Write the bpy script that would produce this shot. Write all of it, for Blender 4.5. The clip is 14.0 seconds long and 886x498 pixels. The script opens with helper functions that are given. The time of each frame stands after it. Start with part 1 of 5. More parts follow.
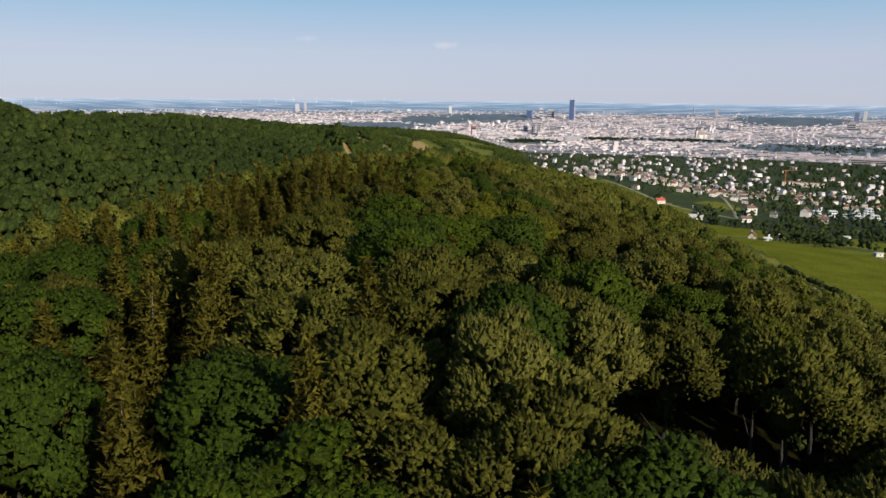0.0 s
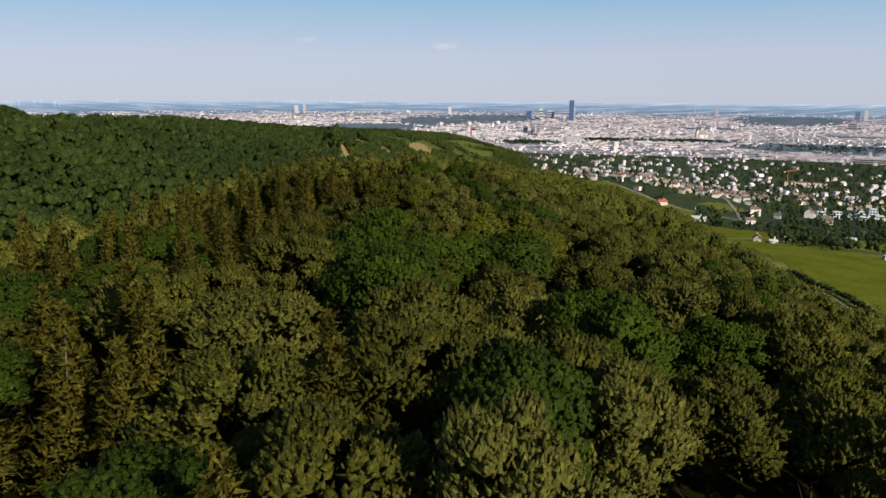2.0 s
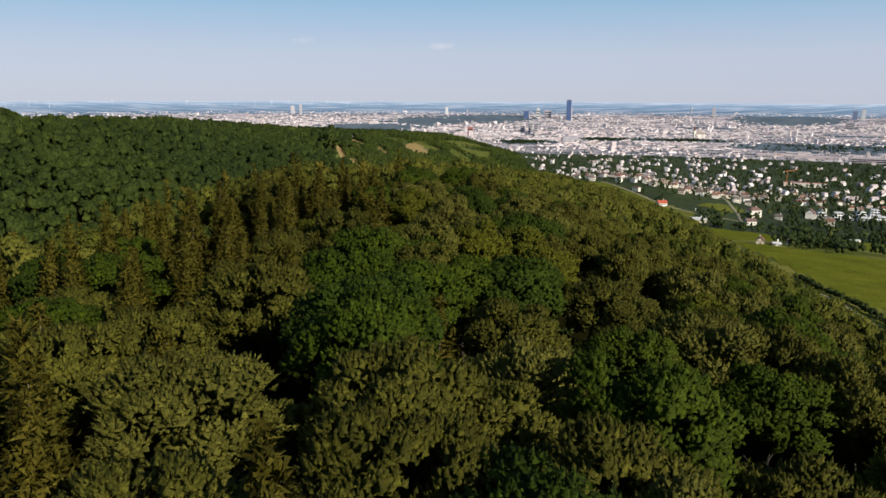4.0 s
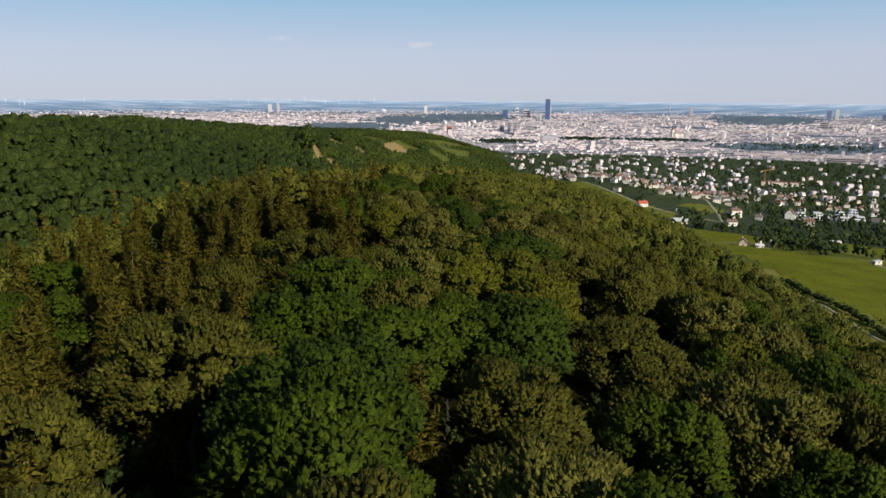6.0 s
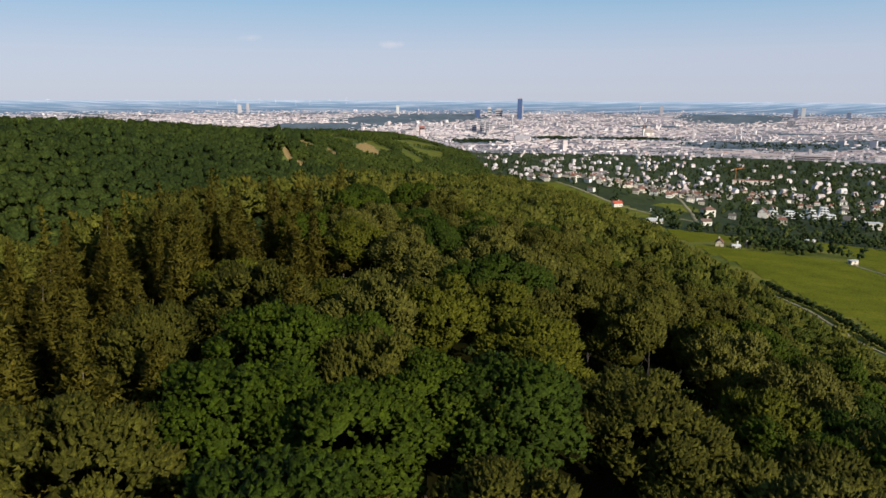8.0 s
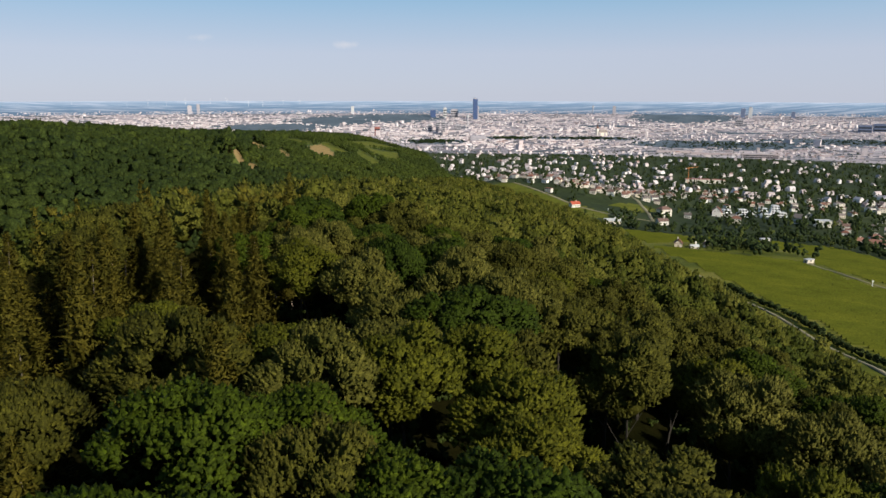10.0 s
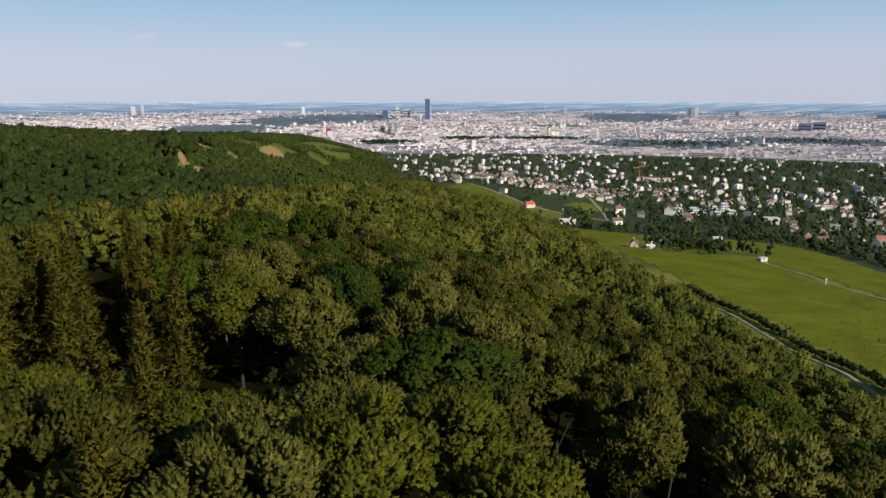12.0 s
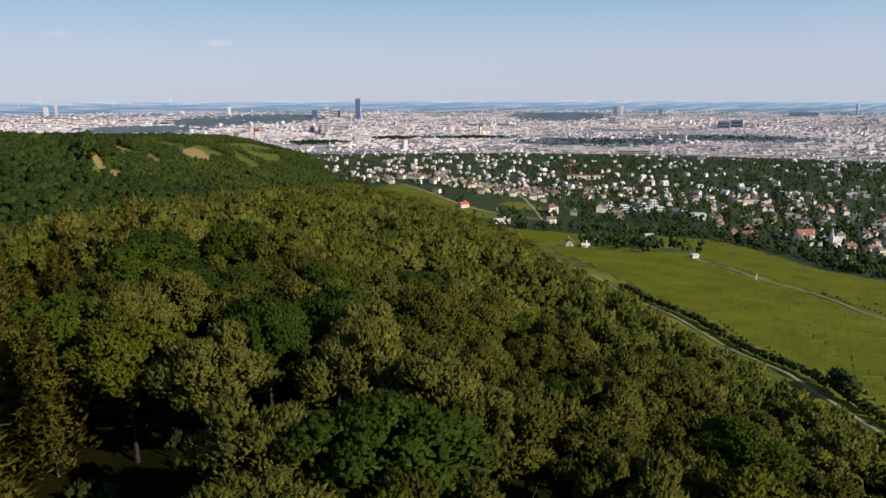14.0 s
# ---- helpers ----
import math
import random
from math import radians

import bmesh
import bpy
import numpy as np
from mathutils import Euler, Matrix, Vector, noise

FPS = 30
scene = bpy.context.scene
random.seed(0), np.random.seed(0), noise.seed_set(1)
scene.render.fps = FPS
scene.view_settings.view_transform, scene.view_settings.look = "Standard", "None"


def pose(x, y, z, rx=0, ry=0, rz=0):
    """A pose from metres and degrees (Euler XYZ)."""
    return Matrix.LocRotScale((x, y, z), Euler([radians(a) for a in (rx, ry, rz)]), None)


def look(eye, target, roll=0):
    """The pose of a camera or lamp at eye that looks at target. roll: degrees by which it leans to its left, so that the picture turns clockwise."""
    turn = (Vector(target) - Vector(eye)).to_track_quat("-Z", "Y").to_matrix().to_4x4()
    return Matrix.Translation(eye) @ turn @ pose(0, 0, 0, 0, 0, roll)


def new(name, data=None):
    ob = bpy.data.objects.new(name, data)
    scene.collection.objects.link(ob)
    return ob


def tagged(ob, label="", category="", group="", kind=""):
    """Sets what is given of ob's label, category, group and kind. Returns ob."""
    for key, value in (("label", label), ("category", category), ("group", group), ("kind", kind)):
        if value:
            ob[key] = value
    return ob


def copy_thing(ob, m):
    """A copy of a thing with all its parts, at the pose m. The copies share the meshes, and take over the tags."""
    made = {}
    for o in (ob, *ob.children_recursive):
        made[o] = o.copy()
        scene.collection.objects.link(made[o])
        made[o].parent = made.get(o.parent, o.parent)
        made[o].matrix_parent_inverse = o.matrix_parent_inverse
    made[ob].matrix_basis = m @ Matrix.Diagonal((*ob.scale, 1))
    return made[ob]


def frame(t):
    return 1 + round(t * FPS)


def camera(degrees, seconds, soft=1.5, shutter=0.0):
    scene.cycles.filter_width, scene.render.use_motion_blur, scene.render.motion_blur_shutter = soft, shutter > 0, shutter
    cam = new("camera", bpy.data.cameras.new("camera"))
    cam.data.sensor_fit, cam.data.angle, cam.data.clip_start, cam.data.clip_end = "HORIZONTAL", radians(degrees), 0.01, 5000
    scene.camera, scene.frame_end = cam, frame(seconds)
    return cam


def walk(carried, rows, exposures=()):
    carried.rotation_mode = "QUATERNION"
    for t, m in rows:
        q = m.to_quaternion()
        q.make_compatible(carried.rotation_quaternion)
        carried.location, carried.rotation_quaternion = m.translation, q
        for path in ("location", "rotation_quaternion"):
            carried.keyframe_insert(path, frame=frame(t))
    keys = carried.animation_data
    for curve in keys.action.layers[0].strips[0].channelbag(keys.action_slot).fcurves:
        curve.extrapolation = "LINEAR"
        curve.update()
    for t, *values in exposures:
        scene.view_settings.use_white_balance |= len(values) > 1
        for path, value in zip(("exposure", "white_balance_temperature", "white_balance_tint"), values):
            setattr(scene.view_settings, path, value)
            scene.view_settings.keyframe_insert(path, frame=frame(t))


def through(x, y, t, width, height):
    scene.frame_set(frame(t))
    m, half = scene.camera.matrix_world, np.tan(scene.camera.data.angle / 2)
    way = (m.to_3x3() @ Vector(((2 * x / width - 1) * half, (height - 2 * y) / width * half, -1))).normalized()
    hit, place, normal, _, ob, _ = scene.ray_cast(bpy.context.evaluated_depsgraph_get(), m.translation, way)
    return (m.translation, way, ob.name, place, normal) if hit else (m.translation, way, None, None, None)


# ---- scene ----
cam = camera(65.0, 14.0)
# seconds, place in metres, yaw, pitch, roll in degrees
ROWS = [
    (0.0, 0.00, 0.00, 300.00, 0.000, -12.541, -0.500),
    (0.5, 0.26, 3.02, 299.97, -0.009, -12.523, -0.431),
    (1.0, 0.49, 6.02, 300.02, -0.021, -12.517, -0.425),
    (1.5, 0.67, 9.02, 300.04, -0.029, -12.478, -0.360),
    (2.0, 0.85, 12.05, 300.07, -0.035, -12.470, -0.276),
    (2.5, 1.00, 15.12, 300.08, -0.050, -12.450, -0.237),
    (3.0, 1.19, 18.20, 300.07, -0.055, -12.427, -0.155),
    (5.5, 1.16, 35.35, 300.72, -1.360, -12.555, -0.333),
    (6.0, 1.21, 39.03, 300.77, -1.983, -12.562, -0.340),
    (6.5, 1.31, 42.75, 300.84, -2.732, -12.578, -0.320),
    (7.0, 1.41, 46.38, 300.88, -3.495, -12.563, -0.265),
    (7.5, 1.52, 49.98, 300.95, -3.998, -12.568, -0.222),
    (8.0, 1.71, 53.54, 301.04, -4.236, -12.569, -0.169),
    (10.5, 2.37, 70.86, 301.44, -8.910, -12.542, -0.055),
    (11.0, 2.70, 74.31, 301.45, -9.832, -12.554, -0.022),
    (11.5, 3.07, 77.75, 301.43, -10.771, -12.546, -0.014),
    (12.0, 3.50, 81.13, 301.42, -11.722, -12.540, -0.008),
    (12.5, 3.99, 84.46, 301.38, -12.699, -12.535, 0.020),
    (13.0, 4.50, 87.76, 301.40, -13.739, -12.547, 0.052),
    (13.5, 5.11, 91.09, 301.40, -14.921, -12.572, 0.064),
    (14.0, 5.76, 94.40, 301.41, -17.318, -12.592, 0.098),
]
walk(cam, [(t, pose(x, y, z, 90 + pitch, roll, yaw)) for t, x, y, z, yaw, pitch, roll in ROWS],
     [(0, 0.27), (14, 0.27)])

# ---- sky, sun ----
SUN_AZIMUTH, SUN_HEIGHT = 141.0, 30.0   # degrees clockwise from straight ahead, and above the horizon
world = bpy.data.worlds.new("sky")
scene.world = world
world.use_nodes = True
nt = world.node_tree
nt.nodes.clear()
w_out = nt.nodes.new("ShaderNodeOutputWorld")
w_bg = nt.nodes.new("ShaderNodeBackground")
w_sky = nt.nodes.new("ShaderNodeTexSky")
w_sky.sky_type = "NISHITA"
w_sky.sun_disc = False
w_sky.sun_elevation = radians(SUN_HEIGHT)
w_sky.sun_rotation = radians(SUN_AZIMUTH)
w_sky.altitude = 400
w_sky.air_density, w_sky.dust_density, w_sky.ozone_density = 0.7, 0.3, 2.2
w_bg.inputs["Strength"].default_value = 0.0725
w_veil = nt.nodes.new("ShaderNodeMix")   # a thin even veil of summer haze over the whole sky
w_veil.data_type = "RGBA"
nt.links.new(w_sky.outputs[0], w_veil.inputs[6])
w_way = nt.nodes.new("ShaderNodeTexCoord")
w_up = nt.nodes.new("ShaderNodeSeparateXYZ")
w_low = nt.nodes.new("ShaderNodeMapRange")   # thicker towards the horizon
for k, value in ((1, 0.10), (2, 0.35), (3, 0.86), (4, 0.25)):
    w_low.inputs[k].default_value = value
nt.links.new(w_way.outputs["Generated"], w_up.inputs[0])
nt.links.new(w_up.outputs["Z"], w_low.inputs[0])
nt.links.new(w_low.outputs[0], w_veil.inputs[0])
w_blue = nt.nodes.new("ShaderNodeValToRGB")   # the veil itself: pale lilac low down, clear light blue higher up
for i, (at, c) in enumerate(((0.0, (0.61, 0.65, 0.79)), (0.055, (0.61, 0.67, 0.82)), (0.13, (0.36, 0.60, 0.83)))):
    if i > 1:
        w_blue.color_ramp.elements.new(at)
    w_blue.color_ramp.elements[i].position, w_blue.color_ramp.elements[i].color = at, (*c, 1)
w_thick = nt.nodes.new("ShaderNodeVectorMath")
w_thick.operation = "SCALE"
w_thick.inputs[3].default_value = 10.2
nt.links.new(w_up.outputs["Z"], w_blue.inputs[0])
nt.links.new(w_blue.outputs[0], w_thick.inputs[0])
nt.links.new(w_thick.outputs[0], w_veil.inputs[7])
w_cloud = w_veil.outputs[2]
for cx, cz, wide, tall, thick in ((0.004, 0.0665, 0.024, 0.0065, 0.5), (-0.185, 0.0720, 0.018, 0.0055, 0.3)):   # two wisps of cloud
    off = nt.nodes.new("ShaderNodeVectorMath")
    off.operation = "SUBTRACT"
    off.inputs[1].default_value = (cx, 1.0, cz)
    nt.links.new(w_way.outputs["Generated"], off.inputs[0])
    size = nt.nodes.new("ShaderNodeVectorMath")
    size.operation = "MULTIPLY"
    size.inputs[1].default_value = (1 / wide, 1.0, 1 / tall)
    nt.links.new(off.outputs[0], size.inputs[0])
    rough = nt.nodes.new("ShaderNodeTexNoise")
    rough.inputs["Scale"].default_value = 70.0
    nt.links.new(w_way.outputs["Generated"], rough.inputs["Vector"])
    length = nt.nodes.new("ShaderNodeVectorMath")
    length.operation = "LENGTH"
    nt.links.new(size.outputs[0], length.inputs[0])
    total = nt.nodes.new("ShaderNodeMath")
    total.operation = "MULTIPLY_ADD"
    total.inputs[1].default_value = 1.9
    nt.links.new(rough.outputs["Fac"], total.inputs[0])
    nt.links.new(length.outputs["Value"], total.inputs[2])
    fade = nt.nodes.new("ShaderNodeMapRange")
    for k, value in ((1, 1.0), (2, 1.85), (3, thick), (4, 0.0)):
        fade.inputs[k].default_value = value
    nt.links.new(total.outputs[0], fade.inputs[0])
    lay = nt.nodes.new("ShaderNodeMix")
    lay.data_type = "RGBA"
    lay.inputs[7].default_value = (8.6, 8.5, 9.0, 1)
    nt.links.new(fade.outputs[0], lay.inputs[0])
    nt.links.new(w_cloud, lay.inputs[6])
    w_cloud = lay.outputs[2]
nt.links.new(w_cloud, w_bg.inputs["Color"])
nt.links.new(w_bg.outputs[0], w_out.inputs["Surface"])

sun = new("sun", bpy.data.lights.new("sun", "SUN"))
sun.data.energy, sun.data.angle, sun.data.color = 5.0, radians(0.5), (1.0, 0.90, 0.74)
sun_way = Vector((math.sin(radians(SUN_AZIMUTH)) * math.cos(radians(SUN_HEIGHT)),
                  math.cos(radians(SUN_AZIMUTH)) * math.cos(radians(SUN_HEIGHT)), math.sin(radians(SUN_HEIGHT))))
sun.matrix_world = look((0, 0, 900), Vector((0, 0, 900)) - sun_way)

# ---- materials ----
def material(name):
    m = bpy.data.materials.new(name)
    m.use_nodes = True
    t = m.node_tree
    return m, t, t.nodes["Principled BSDF"], t.nodes["Material Output"]


def node(t, kind, **inputs):
    n = t.nodes.new("ShaderNode" + kind)
    for key, value in inputs.items():
        n.inputs[key.replace("_", " ")].default_value = value
    return n


def ramp(t, source, stops):
    n = t.nodes.new("ShaderNodeValToRGB")
    e = n.color_ramp.elements
    while len(e) < len(stops):
        e.new(0.5)
    for i, (at, c) in enumerate(stops):
        e[i].position, e[i].color = at, (*c, 1)
    t.links.new(source, n.inputs[0])
    return n


def noise_at(t, scale, detail=4.0, rough=0.55, space="Object"):
    c = t.nodes.new("ShaderNodeTexCoord")
    n = node(t, "TexNoise", Scale=scale, Detail=detail, Roughness=rough)
    t.links.new(c.outputs[space], n.inputs["Vector"])
    return n


def mix(t, a, b, factor, blend="MIX"):
    n = t.nodes.new("ShaderNodeMix")
    n.data_type, n.blend_type = "RGBA", blend
    for socket, v in ((n.inputs[0], factor), (n.inputs[6], a), (n.inputs[7], b)):
        if isinstance(v, (int, float)):
            socket.default_value = v
        elif isinstance(v, tuple):
            socket.default_value = (*v, 1)
        else:
            t.links.new(v, socket)
    return n.outputs[2]


def leaf_material(name, dark, light, tip, through=0.10, by_tint=None, grain=4.5):
    """Leaves: two greens that differ from tree to tree and from leaf to leaf, with light coming through."""
    m, t, bsdf, out = material(name)
    if by_tint is None:
        vary = t.nodes.new("ShaderNodeObjectInfo").outputs["Random"]
        tree = ramp(t, vary, [(0.0, dark), (1.0, light)]).outputs[0]
    else:
        a = t.nodes.new("ShaderNodeAttribute")
        a.attribute_name = "tint"
        tree = ramp(t, a.outputs["Fac"], by_tint).outputs[0]
    island = t.nodes.new("ShaderNodeNewGeometry").outputs["Random Per Island"]
    leaf = ramp(t, island, [(0.0, (0.62, 0.66, 0.6)), (0.6, (1.0, 1.0, 1.0)), (1.0, tip)])
    colour = mix(t, tree, leaf.outputs[0], 1.0, "MULTIPLY")
    patch = ramp(t, noise_at(t, 0.35, 3).outputs["Fac"], [(0.3, (0.82, 0.84, 0.78)), (0.7, (1.15, 1.12, 1.08))])
    colour = mix(t, colour, patch.outputs[0], 1.0, "MULTIPLY")
    fine = noise_at(t, grain, 3, 0.6).outputs["Fac"]
    colour = mix(t, colour, ramp(t, fine, [(0.36, (0.55, 0.57, 0.5)), (0.5, (0.98, 0.98, 0.98)), (0.64, (1.4, 1.38, 1.35))]).outputs[0], 1.0, "MULTIPLY")
    bump = node(t, "Bump", Strength=0.8, Distance=0.6 / grain)
    t.links.new(fine, bump.inputs["Height"])
    t.links.new(bump.outputs[0], bsdf.inputs["Normal"])
    t.links.new(colour, bsdf.inputs["Base Color"])
    bsdf.inputs["Roughness"].default_value = 0.7
    bsdf.inputs["Specular IOR Level"].default_value = 0.08
    trans = t.nodes.new("ShaderNodeBsdfTranslucent")
    t.links.new(mix(t, colour, (1.1, 1.15, 0.5), 1.0, "MULTIPLY"), trans.inputs["Color"])
    both = t.nodes.new("ShaderNodeMixShader")
    both.inputs[0].default_value = through
    t.links.new(bsdf.outputs[0], both.inputs[1])
    t.links.new(trans.outputs[0], both.inputs[2])
    t.links.new(both.outputs[0], out.inputs["Surface"])
    return m


LEAF = {
    "oak": leaf_material("oak_leaves", (0.0432, 0.0432, 0.0059), (0.0657, 0.0657, 0.0103), (1.4, 1.4, 1.25)),
    "beech": leaf_material("beech_leaves", (0.028, 0.044, 0.0023), (0.038, 0.055, 0.0032), (1.3, 1.3, 1.2)),
    "maple": leaf_material("maple_leaves", (0.050, 0.056, 0.0045), (0.068, 0.071, 0.006), (1.3, 1.3, 1.1)),
    "lime": leaf_material("lime_leaves", (0.021, 0.036, 0.0027), (0.028, 0.044, 0.0035), (1.25, 1.25, 1.2)),
    "whitebeam": leaf_material("whitebeam_leaves", (0.0626, 0.0626, 0.0110), (0.0846, 0.0828, 0.0166), (1.4, 1.38, 1.35)),
    "larch": leaf_material("larch_needles", (0.056, 0.050, 0.0066), (0.074, 0.066, 0.009), (1.3, 1.25, 1.2)),
}
# farther ridge trees: greens lighter than the near kinds, sunlight put into the colour
WOODS_SUNLIT = [(0.0, (0.038, 0.050, 0.006)), (0.25, (0.060, 0.067, 0.009)), (0.5, (0.083, 0.086, 0.013)),
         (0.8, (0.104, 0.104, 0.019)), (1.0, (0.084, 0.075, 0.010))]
LEAF_WOODS = leaf_material("mixed_wood_leaves_sunlit", None, None, (1.25, 1.25, 1.25), 0.10, WOODS_SUNLIT, 3.6)
LEAF_FAR = leaf_material("far_wood_leaves", None, None, (1.2, 1.2, 1.2), 0.15,
                         [(0.0, (0.024, 0.038, 0.009)), (0.4, (0.034, 0.049, 0.010)), (0.65, (0.046, 0.064, 0.011)), (1.0, (0.066, 0.080, 0.014))], 0.7)
LEAF_TOWN = leaf_material("garden_leaves", None, None, (1.3, 1.3, 1.3), 0.15,
                          [(0.0, (0.020, 0.034, 0.013)), (0.6, (0.040, 0.057, 0.016)), (1.0, (0.085, 0.098, 0.024))], 0.7)


def bark_material(name, a, b):
    m, t, bsdf, out = material(name)
    n = noise_at(t, 6, 5)
    t.links.new(ramp(t, n.outputs["Fac"], [(0.3, a), (0.7, b)]).outputs[0], bsdf.inputs["Base Color"])
    bsdf.inputs["Roughness"].default_value = 0.9
    bump = node(t, "Bump", Strength=0.5, Distance=0.05)
    t.links.new(n.outputs["Fac"], bump.inputs["Height"])
    t.links.new(bump.outputs[0], bsdf.inputs["Normal"])
    return m


BARK = bark_material("bark", (0.014, 0.012, 0.009), (0.032, 0.027, 0.021))
LARCH_BARK = bark_material("larch_bark", (0.09, 0.075, 0.055), (0.19, 0.16, 0.125))


def patchy(name, stops, scale, fine, rough=0.9, bump_by=0.0, stretch=None):
    """A matt surface in patches of several colours, with a finer grain."""
    m, t, bsdf, out = material(name)
    big = noise_at(t, scale, 5)
    if stretch:
        mp = node(t, "Mapping", Scale=stretch[0], Rotation=(0, 0, stretch[1]))
        c = t.nodes.new("ShaderNodeTexCoord")
        t.links.new(c.outputs["Object"], mp.inputs["Vector"])
        t.links.new(mp.outputs[0], big.inputs["Vector"])
    small = noise_at(t, fine, 4)
    colour = ramp(t, big.outputs["Fac"], stops).outputs[0]
    grain = ramp(t, small.outputs["Fac"], [(0.25, (0.7, 0.7, 0.7)), (0.75, (1.25, 1.25, 1.25))]).outputs[0]
    t.links.new(mix(t, colour, grain, 1.0, "MULTIPLY"), bsdf.inputs["Base Color"])
    bsdf.inputs["Roughness"].default_value = rough
    bsdf.inputs["Specular IOR Level"].default_value = 0.15
    if bump_by:
        b = node(t, "Bump", Strength=0.6, Distance=bump_by)
        t.links.new(small.outputs["Fac"], b.inputs["Height"])
        t.links.new(b.outputs[0], bsdf.inputs["Normal"])
    return m


# floor blacker than real leaf litter: shade of the gaps put into its colour
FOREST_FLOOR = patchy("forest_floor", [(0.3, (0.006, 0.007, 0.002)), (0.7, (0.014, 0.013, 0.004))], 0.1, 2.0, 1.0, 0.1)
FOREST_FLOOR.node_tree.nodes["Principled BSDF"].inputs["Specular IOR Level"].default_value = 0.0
GRASS = patchy("field_grass", [(0.32, (0.055, 0.070, 0.005)), (0.52, (0.094, 0.104, 0.008)), (0.72, (0.150, 0.140, 0.024))],
               0.02, 0.4, 0.9, 0.15, ((0.35, 1.6, 1.0), radians(-12)))
TOWN_GRASS = patchy("town_gardens", [(0.35, (0.020, 0.031, 0.012)), (0.6, (0.034, 0.048, 0.015)), (0.78, (0.070, 0.084, 0.024))], 0.012, 0.12)
# parks, woods and water: blue of the distance haze put into the base colour
PARK = patchy("park_hazy_blue", [(0.3, (0.065, 0.095, 0.125)), (0.7, (0.115, 0.145, 0.180))], 0.01, 0.08)
VINE = patchy("vine_leaves", [(0.3, (0.050, 0.063, 0.004)), (0.7, (0.084, 0.094, 0.007))], 0.05, 1.2, 0.9, 0.1)
# pale lilac ground; blue-grey streaks paint in haze and shade between far blocks
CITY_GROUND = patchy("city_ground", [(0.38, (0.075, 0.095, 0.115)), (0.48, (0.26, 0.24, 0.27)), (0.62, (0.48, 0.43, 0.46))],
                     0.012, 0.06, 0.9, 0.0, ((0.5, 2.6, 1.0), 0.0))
SCRUB = patchy("scrub_slope", [(0.35, (0.042, 0.060, 0.012)), (0.55, (0.068, 0.090, 0.017)), (0.72, (0.110, 0.128, 0.028))], 0.015, 0.15)
BARE_FIELD = patchy("bare_field", [(0.3, (0.22, 0.15, 0.055)), (0.7, (0.30, 0.21, 0.085))], 0.05, 0.4)
TRACK = patchy("track_gravel", [(0.3, (0.15, 0.14, 0.085)), (0.7, (0.24, 0.22, 0.15))], 0.1, 1.5, 0.95)


def tinted(name, stops, rough=0.8):
    """A matt finish whose colour differs from piece to piece of one joined mesh."""
    m, t, bsdf, out = material(name)
    a = t.nodes.new("ShaderNodeAttribute")
    a.attribute_name = "tint"
    c = ramp(t, a.outputs["Fac"], stops)
    n = ramp(t, noise_at(t, 0.15, 4).outputs["Fac"], [(0.3, (0.85, 0.85, 0.85)), (0.7, (1.08, 1.08, 1.08))])
    t.links.new(mix(t, c.outputs[0], n.outputs[0], 1.0, "MULTIPLY"), bsdf.inputs["Base Color"])
    bsdf.inputs["Roughness"].default_value = rough
    return m


CITY_WALLS = tinted("city_walls", [(0.0, (0.40, 0.35, 0.36)), (0.3, (0.55, 0.48, 0.49)), (0.7, (0.68, 0.61, 0.62)), (1.0, (0.80, 0.76, 0.77))])
CITY_ROOFS = tinted("city_roofs", [(0.0, (0.30, 0.17, 0.14)), (0.3, (0.34, 0.28, 0.29)), (0.7, (0.46, 0.39, 0.41)), (1.0, (0.66, 0.61, 0.63))])


def coat(name, stops, rough=0.75, scale=1.5):
    """Render, tiles or paint that differs from object to object and is a little weathered."""
    m, t, bsdf, out = material(name)
    c = ramp(t, t.nodes.new("ShaderNodeObjectInfo").outputs["Random"], stops)
    n = ramp(t, noise_at(t, scale, 5).outputs["Fac"], [(0.3, (0.82, 0.82, 0.82)), (0.7, (1.05, 1.05, 1.05))])
    t.links.new(mix(t, c.outputs[0], n.outputs[0], 1.0, "MULTIPLY"), bsdf.inputs["Base Color"])
    bsdf.inputs["Roughness"].default_value = rough
    return m


HOUSE_WALL = coat("house_render", [(0.0, (0.78, 0.76, 0.72)), (0.4, (0.70, 0.66, 0.60)), (0.75, (0.66, 0.58, 0.47)), (1.0, (0.82, 0.81, 0.79))])
HOUSE_ROOF = coat("roof_tiles", [(0.0, (0.20, 0.085, 0.055)), (0.4, (0.22, 0.11, 0.08)), (0.7, (0.10, 0.085, 0.08)), (1.0, (0.30, 0.26, 0.24))], 0.8, 3.0)
RED_ROOF = coat("red_roof_tiles", [(0.0, (0.42, 0.085, 0.045)), (1.0, (0.46, 0.10, 0.05))], 0.75, 2.0)
DARK_GLASS = coat("window_glass", [(0.0, (0.03, 0.035, 0.045)), (1.0, (0.05, 0.06, 0.07))], 0.12)
TOWER_GLASS = coat("tower_glass", [(0.0, (0.045, 0.085, 0.20)), (1.0, (0.055, 0.095, 0.22))], 0.4, 0.05)
BLUE_GLASS = coat("blue_grey_glass", [(0.0, (0.13, 0.17, 0.27)), (1.0, (0.15, 0.19, 0.30))], 0.45, 0.05)
PALE_CONCRETE = coat("pale_concrete", [(0.0, (0.34, 0.33, 0.37)), (1.0, (0.42, 0.41, 0.45))], 0.85, 0.1)
BRICK_RED = coat("red_cladding", [(0.0, (0.30, 0.10, 0.08)), (1.0, (0.34, 0.12, 0.09))], 0.8, 0.2)
